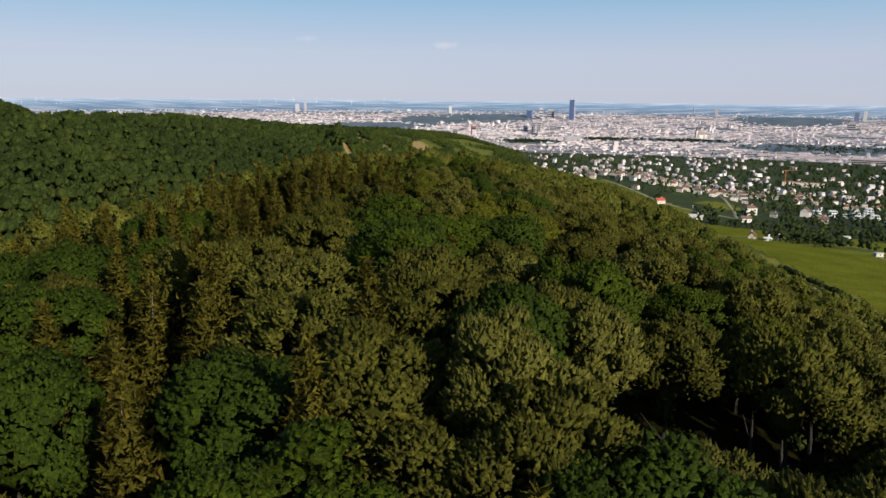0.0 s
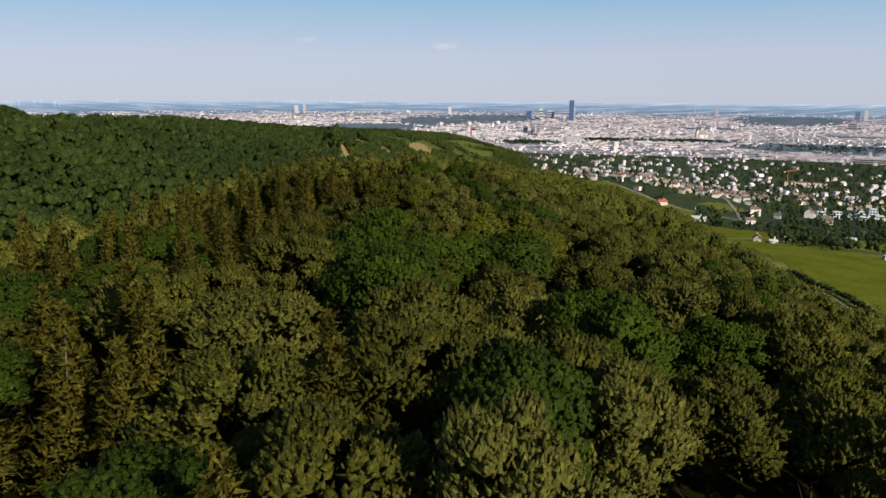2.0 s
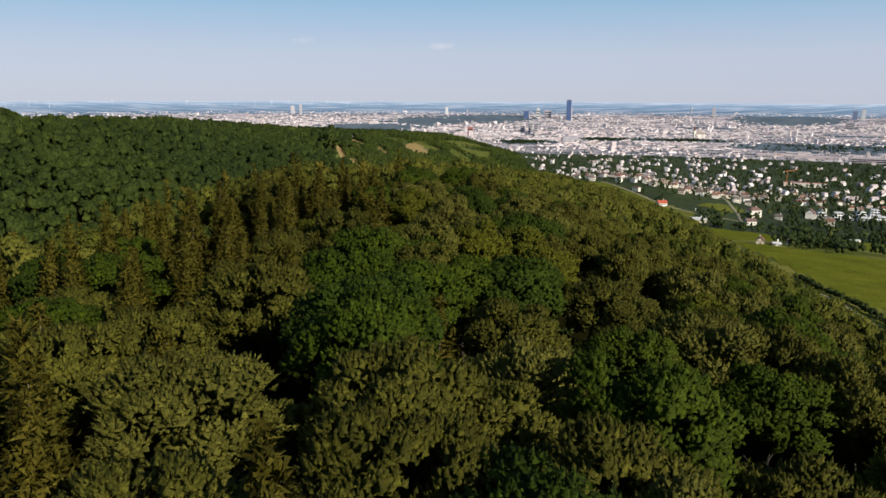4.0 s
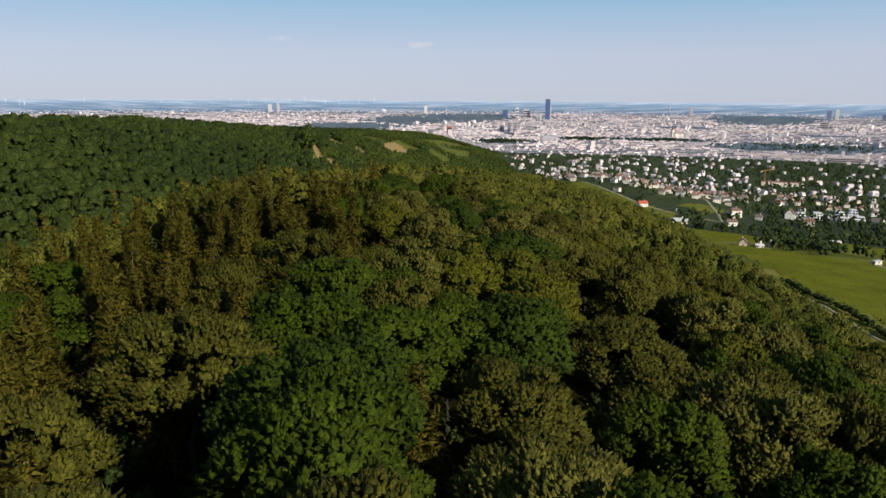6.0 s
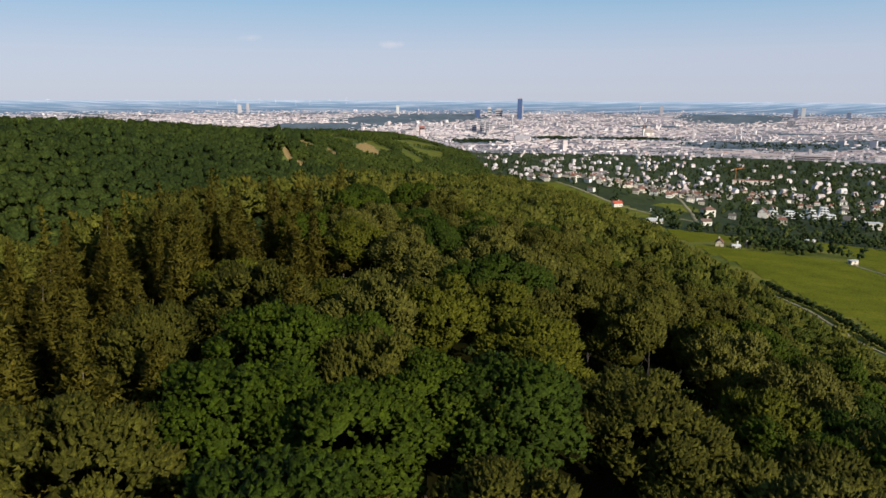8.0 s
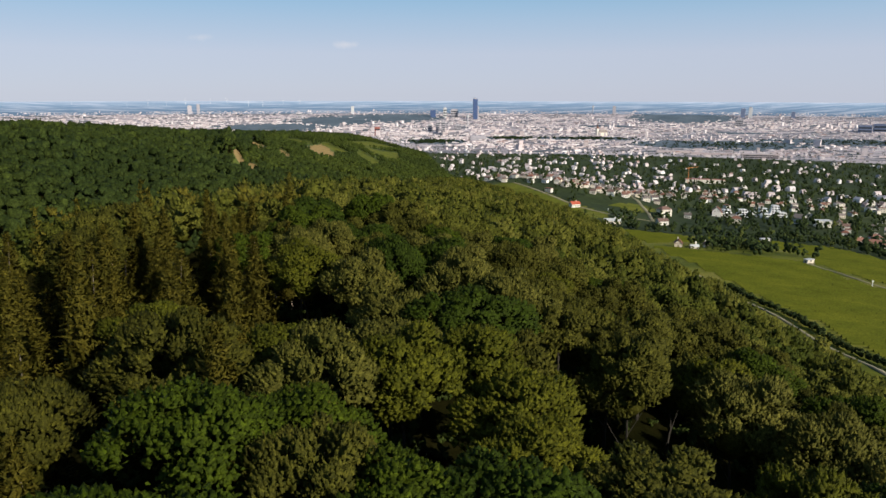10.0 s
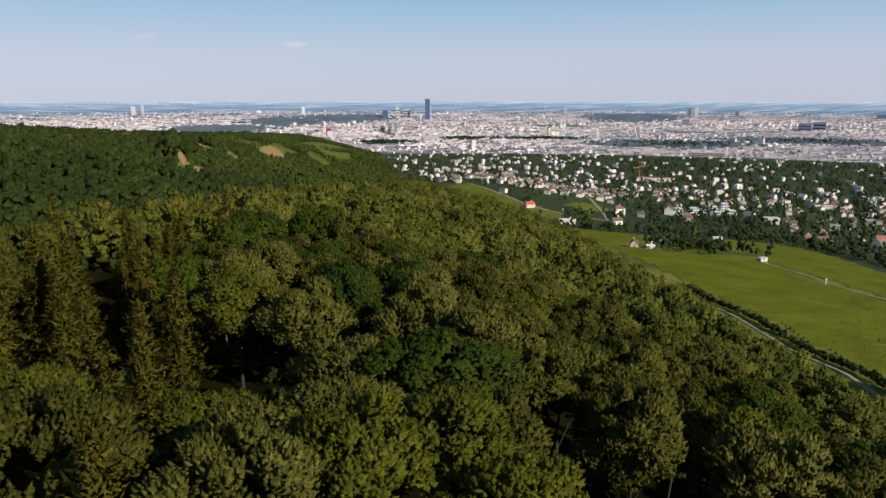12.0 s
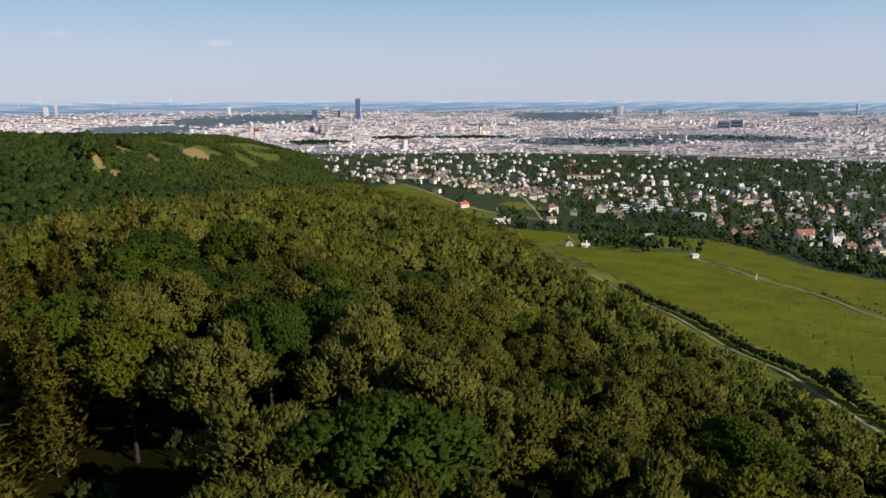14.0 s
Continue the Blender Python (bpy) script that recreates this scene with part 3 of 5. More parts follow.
KINDS = {  # shapes of each kind of tree: crown and trunk
    "oak": [(leafy_crown(s, 24, 125, 20, 0.44, 0.19, 4.4, 6.0, 15.0, 1.45, 1.3), trunk_mesh(s, 9, 0.26, 1, BARK)) for s in (11, 12, 13)],
    "beech": [(leafy_crown(s, 28, 105, 12, 0.34, 0.21, 4.9, 6.0, 15.0, 1.5, 1.3), trunk_mesh(s, 9, 0.28, 1, BARK)) for s in (21, 22)],
    "maple": [(leafy_crown(s, 22, 115, 20, 0.42, 0.20, 4.1, 6.0, 14.5, 1.4, 1.3), trunk_mesh(s, 9, 0.24, 1, BARK)) for s in (31, 32)],
    "lime": [(leafy_crown(s, 28, 105, 12, 0.30, 0.21, 5.0, 6.5, 14.5, 1.5, 1.3), trunk_mesh(s, 9, 0.28, 1, BARK)) for s in (41, 42)],
    "whitebeam": [(leafy_crown(s, 24, 125, 20, 0.44, 0.18, 4.4, 6.0, 15.0, 1.45, 1.3), trunk_mesh(s, 9, 0.25, 1, BARK)) for s in (51, 52)],
    "larch": [(larch_crown(s, 24, 13, 24, 0.72, 0.25, 3.7, 3.0, 15.2), trunk_mesh(s, 14.8, 0.13, 0, LARCH_BARK)) for s in (61, 62)],
}
TREE_WORDS = {"oak": "grey-green oak in full leaf on the wooded ridge", "beech": "fresh green beech with a broad dense crown",
              "maple": "yellow-green field maple among darker trees", "lime": "dark green lime with a smooth spreading crown",
              "whitebeam": "pale silvery whitebeam catching the sun", "larch": "olive-brown larch with drooping feathery branches"}
ORIGINALS = {}


def plant(kind, shape, x, y, turn, wide, tall):
    """One tree: built the first time, copied after that."""
    m = pose(x, y, float(ground(x, y)), 0, 0, turn)
    key = (kind, shape)
    if key not in ORIGINALS:
        crown, trunk = KINDS[kind][shape]
        tree = tagged(new(kind + "_tree"), TREE_WORDS[kind], "tree", "trees of the ridge wood")
        part("trunk", trunk, tree)
        part("crown", mesh_of("crown", crown[0], crown[1], [LEAF[kind]], normals=crown[2]), tree)
        ORIGINALS[key] = tree
        tree.matrix_basis = m
        tree.scale = (wide, wide, tall)
        return
    ORIGINALS[key].scale = (wide, wide, tall)
    copy_thing(ORIGINALS[key], m)


# trees that stand out, kind by kind: x, y, width, height
CHOSEN = {
    "larch": [(3.9, 25.1, 0.92, 1.13), (-5.3, 48.3, 0.93, 0.99), (-7.0, 34.5, 1.01, 1.03), (-15.6, 31.7, 0.89, 0.95), (-18.0, 50.3, 0.98, 0.94), (1.1, 81.2, 1.00, 0.91), (-19.0, 92.2, 0.91, 0.88), (-16.4, 104.9, 0.88, 0.89), (-10.5, 142.8, 0.92, 0.95), (-19.1, 150.3, 0.99, 0.92), (-9.9, 156.6, 0.97, 0.95)],
    "whitebeam": [(3.9, 38.5, 0.95, 1.05), (10.9, 48.7, 1.00, 1.15), (7.5, 69.7, 1.00, 0.98), (5.6, 129.9, 1.09, 0.82), (17.9, 163.2, 1.04, 1.07), (3.5, 153.8, 0.99, 0.95), (15.4, 150.3, 0.95, 1.14), (7.0, 139.6, 0.98, 0.91)],
    "lime": [(4.7, 46.9, 1.16, 1.15), (-4.6, 79.2, 1.24, 0.95), (14.8, 136.0, 1.22, 1.09)],
    "beech": [(-3.7, 71.6, 1.07, 1.00), (-7.4, 25.3, 1.19, 1.06), (-8.6, 95.9, 1.11, 0.99), (-1.4, 92.7, 1.15, 0.98), (3.9, 99.0, 1.03, 0.93), (-1.9, 110.6, 1.03, 0.87), (-7.1, 106.6, 1.05, 1.03)],
    "oak": [(19.9, 57.2, 1.08, 1.10), (28.0, 52.3, 1.04, 1.07), (-10.0, 49.2, 1.07, 0.95), (-1.0, 52.7, 1.04, 1.05), (29.9, 129.7, 0.99, 1.12), (8.2, 85.5, 1.01, 0.88), (8.9, 75.5, 1.03, 0.83), (21.8, 89.9, 1.08, 0.85), (3.4, 62.8, 1.00, 0.89), (31.1, 138.9, 1.08, 1.01), (16.5, 128.0, 1.03, 0.96), (-11.8, 122.5, 1.07, 1.01), (23.8, 139.9, 1.01, 1.05), (41.0, 152.0, 1.04, 1.07), (49.3, 179.0, 0.98, 1.08), (38.7, 182.5, 1.01, 0.98), (-20.6, 73.7, 0.90, 0.96)],
    "maple": [(15.0, 116.3, 0.96, 0.82), (12.5, 123.9, 0.94, 0.82), (32.8, 105.0, 0.93, 1.00), (6.4, 121.1, 1.05, 0.96), (14.4, 109.6, 1.00, 0.83), (-3.8, 158.5, 1.08, 0.94), (-3.9, 128.5, 1.07, 0.85)]}
# small clearings between the crowns: x, y, radius
GAPS = [(-9, 68, 6.6), (11, 39, 6.6), (26, 49, 6.7), (-7, 46, 6.4), (-16, 28, 6.7), (24, 36, 7.1), (-15, 46, 7.4), (25, 72, 6.5), (12, 72, 7.4), (3, 82, 6.6), (30, 106, 7.0), (-14, 81, 7.0), (-48, 122, 7.4), (-3, 87, 6.6), (12, 90, 6.5), (31, 112, 6.6), (-24, 95, 6.5), (0, 135, 6.8), (7, 111, 6.4), (29, 123, 7.2), (48, 140, 7.4), (-28, 139, 7.4), (-13, 143, 6.7), (36, 116, 7.4), (39, 167, 7.4), (43, 149, 7.4), (8, 131, 7.2), (-2, 145, 7.0), (13, 144, 6.5), (9, 151, 6.4), (67, 145, 7.4)]


def wood_places():
    """Places for the trees of the ridge wood, a jittered grid that closes up but for the small clearings."""
    rng = np.random.default_rng(5)
    gx, gy = np.meshgrid(np.arange(-110, 230, 7.1), np.arange(12, 800, 7.1))
    gx = gx + 3.5 * (np.arange(gx.shape[0]) % 2)[:, None]
    x = (gx + rng.uniform(-2.0, 2.0, gx.shape)).ravel()
    y = (gy + rng.uniform(-2.0, 2.0, gx.shape)).ravel()
    keep = rng.random(x.size) > 0.05
    keep &= (x < wood_edge(y) - 3) & (x > -0.70 * y - 14) & (x < np.maximum(0.68 * y, 1.22 * (y - 88)) + 26) & (x > -60 - np.maximum(200 - y, 0) * 0.35 + 0.25 * np.maximum(y - 225, 0))
    for kind, spots in CHOSEN.items():
        for cx, cy, w, _ in spots:
            keep &= np.hypot(x - cx, y - cy) > (4.0 if kind == "larch" else 5.6) * w
    for cx, cy, cr in GAPS:
        keep &= np.hypot(x - cx, y - cy) > cr
    return x[keep], y[keep]


def kind_at(x, y, q):
    """The mix of kinds: larches on the left of the crest, oaks and whitebeams on the right."""
    if x < -12 and 80 < y < 180 and q < 0.85 or x < -6 and 80 < y < 260 and q < 0.66 or x < -6 and y < 80 and q < 0.5 or q < 0.03:
        return "larch"
    # dark limes and oaks on the near left, chosen to stand in for shade
    if x < -10 and y < 78 and q > 0.6:
        return "lime" if q > 0.7 else "oak"
    if x > 12 and q > 0.7:
        return "whitebeam" if q > 0.86 else "oak"
    p = (q * 7.31 + 0.31 * math.sin(x / 17) + 0.23 * math.sin(y / 13)) % 1.0
    for kind, upto in (("oak", 0.50), ("whitebeam", 0.60), ("beech", 0.80), ("maple", 0.87), ("lime", 0.98)):
        if p < upto:
            return "oak" if kind == "maple" and x < 0 and y < 90 else kind
    return "larch"


def build_ridge_wood():
    for kind, spots in CHOSEN.items():
        for i, (x, y, wide, tall) in enumerate(spots):
            plant(kind, i % len(KINDS[kind]), x, y, 40 * i, wide, tall)
    x, y = wood_places()
    rng = np.random.default_rng(6)
    q, turn = rng.random(x.size), rng.uniform(0, 360, x.size)
    wide, tall = rng.uniform(0.85, 1.2, x.size), rng.uniform(0.84, 1.14, x.size)
    tall = tall * np.interp(wood_edge(y) - x, [3, 14], [0.75, 1.0])
    off = np.hypot(x - np.clip(x, -2, 14), y - np.clip(y, 34, 152))
    order = np.argsort(off)
    for i in order[:265]:
        kind = kind_at(x[i], y[i], q[i])
        plant(kind, i % len(KINDS[kind]), x[i], y[i], turn[i], wide[i] * (0.95 if kind == "larch" else 0.96), tall[i])
    # the rest of the wood, in two finenesses
    rest = order[265:]
    eye = np.hypot(x[rest] - 10, y[rest] - np.clip(y[rest], 60, 110))
    shapes = {
        "fine": [leafy_crown(71, 14, 48, 6, 0.56, 0.28, 4.3, 6.5, 15, 1.65, 1.1), leafy_crown(72, 15, 46, 6, 0.56, 0.28, 4.4, 6.5, 14.5, 1.6, 1.1), larch_crown(73, 16, 9, 9, 1.0, 0.34, 3.2, 4.0)],
        "plain": [leafy_crown(81, 8, 16, 3, 0.9, 0.5, 4.3, 6, 15, 1.9, 1.1), leafy_crown(82, 9, 15, 3, 0.9, 0.5, 4.4, 6, 14.5, 1.8, 1.1), leafy_crown(83, 5, 13, 2, 1.35, 0.6, 2.9, 6, 15.5, 1.5)]}
    sets = []
    for name, near, far in (("fine", 0, 105), ("plain", 105, 9000)):
        group = rest[(eye >= near) & (eye < far)]
        larch = (x[group] < -6) & (y[group] > 75) & (y[group] < 230) & (q[group] < 0.55)
        which = np.where(larch, 2, (q[group] * 1000).astype(int) % 2)
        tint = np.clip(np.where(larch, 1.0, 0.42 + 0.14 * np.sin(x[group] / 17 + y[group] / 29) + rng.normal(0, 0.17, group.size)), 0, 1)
        for k in range(3):
            g = which == k
            i = group[g]
            if not len(i):
                continue
            places = np.stack([x[i], y[i], ground(x[i], y[i])], 1)
            sets.append(scatter(shapes[name][k], places, np.radians(turn[i]), np.stack([wide[i], tall[i]], 1), tint[g]))
    v, f, q, t = gathered(sets)
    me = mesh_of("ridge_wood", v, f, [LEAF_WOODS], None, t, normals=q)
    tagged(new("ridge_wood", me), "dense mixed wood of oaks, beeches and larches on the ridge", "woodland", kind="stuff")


build_ridge_wood()


def build_far_woods():
    """The woods on the hill across the valley."""
    rng = np.random.default_rng(8)
    gx, gy = np.meshgrid(np.arange(-1250, 260, 9.0), np.arange(180, 2360, 9.0))
    x, y = (gx + rng.uniform(-3.5, 3.5, gx.shape)).ravel(), (gy + rng.uniform(-3.5, 3.5, gx.shape)).ravel()
    w = x + 420 - 0.21 * (y - 400)
    hill = (w > -30) & (w < np.interp(y, [400, 600, 900, 1100], [255, 330, 340, 460]))
    knoll = np.hypot(x + 990, y - 1440) < 260
    use = land_use(x, y)
    copses = np.sin(x / 31 + 2 * np.sin(y / 70)) * np.sin(y / 57 + x / 90) > -0.80
    clear = np.ones(x.size, bool)
    for ahead in (0, 22, 45, 70, 95):   # the slope below each field stays open
        clear &= ~np.isin(land_use(x * (1 + ahead / y), y + ahead), (1, 4))
    keep = ((use == 0) & clear & (hill | knoll) | (use == 6) & copses & clear) & (x > -0.72 * y - 30)
    keep &= ~((y < 800) & (x > np.interp(y, [380, 800], [-110, -60])))
    x, y = x[keep], y[keep]
    scrub = spur(x, y)
    tint = np.clip(0.25 + 0.30 * scrub + 0.16 * np.sin(x / 60 + 2 * np.sin(y / 90)) + rng.normal(0, 0.10, x.size), 0, 1)
    shapes = [leafy_crown(91, 2, 1, 0, 1.3, 1.2, 4.9, 1, 12.5, 3.9, 0.6), leafy_crown(92, 2, 1, 0, 1.3, 1.2, 5.1, 1, 12.0, 3.8, 0.6)]
    sets = []
    for k in range(2):
        g = np.arange(x.size) % 2 == k
        places = np.stack([x[g], y[g], ground(x[g], y[g])], 1)
        size = rng.uniform(0.85, 1.25, (g.sum(), 2)) * np.where(scrub[g], 0.72, 1.0)[:, None] * np.array([1.22, 1.34])
        sets.append(scatter(shapes[k], places, rng.uniform(0, 6.28, g.sum()), size, tint[g]))
    v, f, q, t = gathered(sets)
    me = mesh_of("hill_wood", v, f, [LEAF_FAR], None, t, normals=q)
    tagged(new("hill_wood", me), "dark green beech wood covering the hill across the valley", "woodland", kind="stuff")


build_far_woods()


def build_undergrowth():
    """Low dark shrubs and saplings under the ridge trees, added to darken the gaps."""
    rng = np.random.default_rng(9)
    x, y = rng.uniform(-60, 75, 900), rng.uniform(8, 190, 900)
    keep = (x < wood_edge(y) - 6) & (np.abs(x) < 0.62 * y + 22)
    x, y = x[keep], y[keep]
    s = rng.uniform(0.16, 0.36, x.size)
    shape = leafy_crown(99, 3, 5, 1, 1.7, 1.0, 4.0, 0.0, 8, 2.4)
    v, f, q, t = scatter(shape, np.stack([x, y, ground(x, y) - 0.2], 1), rng.uniform(0, 6.28, x.size), np.stack([s, s * rng.uniform(0.7, 1.2, x.size)], 1), rng.uniform(0.0, 0.5, x.size))
    tagged(new("undergrowth", mesh_of("undergrowth", v, f, [LEAF_FAR], None, t, normals=q)), "dark shrubs and saplings added under the trees", "shrubs", kind="stuff")


build_undergrowth()


# ---- houses and town ----
def house_mesh(kind, w, d, h, rise):
    """Walls and roof of a house: gable, hip or flat."""
    bm = bmesh.new()
    box(bm, (-w / 2, -d / 2, -3.0), (w / 2, d / 2, h))
    if kind == "gable":
        r = [bm.verts.new((-w / 2, 0, h + rise * 0.92)), bm.verts.new((w / 2, 0, h + rise * 0.92))]
        for sx, p in ((-1, r[0]), (1, r[1])):
            q = [bm.verts.new((sx * w / 2, s * d / 2, h)) for s in (-1, 1)]
            bm.faces.new((q[0], q[1], p))
    walls = bm_mesh("wall", bm, [HOUSE_WALL])
    bm = bmesh.new()
    o = 0.45
    x, y = w / 2 + o, d / 2 + o
    low = h - 0.12
    if kind == "flat":
        box(bm, (-x + o * 0.6, -y + o * 0.6, h), (x - o * 0.6, y - o * 0.6, h + 0.5))
    else:
        t = 0.0 if kind == "gable" else min(w, d) * 0.45
        for z0 in (0.0, 0.28):
            c = [bm.verts.new((sx * x, sy * y, low + z0)) for sx, sy in ((-1, -1), (1, -1), (1, 1), (-1, 1))]
            e = [bm.verts.new((-x + t, 0, low + z0 + rise)), bm.verts.new((x - t, 0, low + z0 + rise))]
            bm.faces.new((c[0], c[1], e[1], e[0]))
            bm.faces.new((c[2], c[3], e[0], e[1]))
            if t:
                bm.faces.new((c[1], c[2], e[1]))
                bm.faces.new((c[3], c[0], e[0]))
            if z0 == 0.0:
                first = c
        for k in range(4):
            bm.faces.new((first[k], first[(k + 1) % 4], c[(k + 1) % 4], c[k]))
    roof = bm_mesh("roof", bm, [HOUSE_ROOF])
    return walls, roof


HOUSE_SHAPES = []
for kind, w, d, h, rise in (("gable", 8.2, 6.4, 4.2, 2.8), ("hip", 8.6, 7.4, 4.6, 2.5), ("flat", 9.5, 7, 5.3, 0), ("gable", 10.2, 7, 4.8, 3.0),
                            ("hip", 11, 8.4, 5.8, 2.9), ("flat", 14, 8.5, 6.6, 0)):
    HOUSE_SHAPES.append((kind, w, d, h, house_mesh(kind, w, d, h, rise)))


def chimney_mesh(h):
    bm = bmesh.new()
    box(bm, (-0.5, -0.4, 0), (0.5, 0.4, h))
    box(bm, (-0.62, -0.52, h), (0.62, 0.52, h + 0.25))
    return bm_mesh("chimney", bm, [HOUSE_WALL])


CHIMNEY = chimney_mesh(3.2)

def window_mesh():
    bm = bmesh.new()
    box(bm, (-0.7, -0.06, 0), (0.7, 0.0, 1.5), 1)
    box(bm, (-0.58, -0.09, 0.12), (0.58, -0.06, 1.38), 0)
    return bm_mesh("window", bm, [DARK_GLASS, HOUSE_WALL])


WINDOW = window_mesh()
HOUSE_FIRST = {}
HOUSE_LABELS = {"gable": "rendered house with a tiled gable roof among gardens", "hip": "pale villa with a hipped tile roof among trees",
                "flat": "white flat-roofed house among trees"}


def house(shape, x, y, turn):
    m = pose(x, y, float(ground(x, y)), 0, 0, turn)
    if shape in HOUSE_FIRST:
        return copy_thing(HOUSE_FIRST[shape], m)
    kind, w, d, h, (walls, roof) = HOUSE_SHAPES[shape]
    ob = tagged(new("house"), HOUSE_LABELS[kind], "house", "houses of the suburb")
    part("wall", walls, ob)
    part("roof", roof, ob)
    if kind != "flat":
        part("chimney", CHIMNEY, ob).location = (w * 0.22, d * 0.12, h + 0.6)
    for side in (-1, 1):
        for k in range(3):
            for z in ((1.0, 3.9) if h > 5.2 else (1.0,)):
                p = part("window", WINDOW, ob)
                p.matrix_basis = pose((k - 1) * w * 0.29, side * d / 2, z, 0, 0, 0 if side < 0 else 180)
    HOUSE_FIRST[shape] = ob
    ob.matrix_basis = m
    return ob


CLUSTERS = [  # centre, spread, how many of the nearer houses
    (300, 1130, 75, 70, 50), (390, 1070, 60, 55, 30), (450, 1180, 110, 80, 50), (470, 900, 60, 45, 4), (620, 820, 60, 60, 6),
    (560, 690, 35, 40, 5), (660, 650, 60, 50, 13), (560, 590, 50, 50, 5), (740, 770, 90, 80, 24), (830, 910, 120, 110, 34), (700, 1060, 120, 90, 34), (330, 1330, 70, 100, 16), (600, 1230, 120, 70, 20)]


def build_town():
    rng = np.random.default_rng(15)
    spots = []
    for cx, cy, sx, sy, n in CLUSTERS:
        tries = 0
        while n and tries < 400:
            tries += 1
            x, y = rng.normal(cx, sx * 0.6), rng.normal(cy, sy * 0.6)
            if land_use(np.array([x]), np.array([y]))[0] != 2 or any(math.hypot(x - a, y - b) < 14 for a, b in spots):
                continue
            spots.append((x, y))
            n -= 1
            turn = 17 * math.sin(cx) - 20 + rng.choice([0, 90]) + rng.normal(0, 8)
            house(int(rng.choice(6, p=[0.3, 0.22, 0.12, 0.16, 0.14, 0.06])), x, y, turn)
    return spots


TOWN_SPOTS = build_town()


def city_box(rng, x, y, z, w, d, h, turn, roof):
    c, s = math.cos(turn), math.sin(turn)
    p = np.array([[-w, -d], [w, -d], [w, d], [-w, d]]) / 2
    q = np.stack([p[:, 0] * c - p[:, 1] * s + x, p[:, 0] * s + p[:, 1] * c + y], 1)
    low = np.column_stack([q, np.full(4, z - h * 0.5)])
    high = np.column_stack([q, np.full(4, z + h)])
    if roof:
        e = (high[0] + high[3]) / 2, (high[1] + high[2]) / 2
        ridge = np.array(e) + np.array([0, 0, roof])
        v = np.vstack([low, high, ridge])
        f = [[0, 1, 5], [0, 5, 4], [1, 2, 6], [1, 6, 5], [2, 3, 7], [2, 7, 6], [3, 0, 4], [3, 4, 7], [4, 7, 8], [5, 9, 6], [4, 5, 9], [4, 9, 8], [6, 7, 8], [6, 8, 9]]
        return v, np.array(f), [0] * 10 + [1] * 4
    v = np.vstack([low, high])
    f = [[0, 1, 5], [0, 5, 4], [1, 2, 6], [1, 6, 5], [2, 3, 7], [2, 7, 6], [3, 0, 4], [3, 4, 7], [4, 5, 6], [4, 6, 7]]
    return v, np.array(f), [0] * 8 + [1] * 2


def build_city():
    """Thousands of blocks on the plain, and the outer houses of the suburb."""
    rng = np.random.default_rng(21)
    vs, fs, slots, tints, n = [], [], [], [], 0
    count = 22000
    b = rng.uniform(-36, 55, count)
    d = 1350 + 12000 * rng.random(count) ** 1.4
    for bearing, dist in zip(b, d):
        suburb = dist < 3250 + 350 * math.sin(bearing / 3.1) + rng.normal(0, 250)
        if rng.random() < open_land(bearing, dist) or (suburb and rng.random() < (0.84 if bearing > 26 else 0.7)):
            continue
        if bearing < -6 and dist < 3300 or dist > 9000 and rng.random() < 0.55:
            continue
        r = float(far_sheet(dist))
        k = r / dist
        x, y = r * math.sin(radians(bearing)), r * math.cos(radians(bearing))
        if dist < 2700 and land_use(np.array([x]), np.array([y]))[0] != 2 or any(abs(x - a) < 14 and abs(y - c) < 14 for a, c in TOWN_SPOTS):
            continue
        if suburb:
            w, dd, h, roof = rng.uniform(7, 15), rng.uniform(6, 9), rng.uniform(3.5, 6.5), rng.choice([0, 3.5, 3.5])
        else:
            w, dd, h, roof = rng.uniform(12, 42), rng.uniform(9, 16), rng.uniform(2.5, 5), rng.choice([0, 2.5])
            if rng.random() < 0.02:
                h, w = rng.uniform(14, 30), rng.uniform(15, 30)
        turn = 0.5 * math.sin(bearing / 7) + 0.6 * math.sin(dist / 900) + rng.choice([0, math.pi / 2]) + rng.normal(0, 0.08)
        v, f, s = city_box(rng, x, y, float(ground(x, y)), w * k, dd * k, h * k, turn, roof * k)
        vs.append(v), fs.append(f + n), slots.extend(s)
        tints.append(np.full(len(v), np.clip(rng.beta(1.8, 1.5), 0, 1)))
        n += len(v)
    me = mesh_of("city", np.concatenate(vs), np.concatenate(fs), [CITY_WALLS, CITY_ROOFS], slots, np.concatenate(tints))
    tagged(new("city_blocks", me), "pale pinkish city of countless blocks across the plain", "buildings", kind="stuff")


build_city()


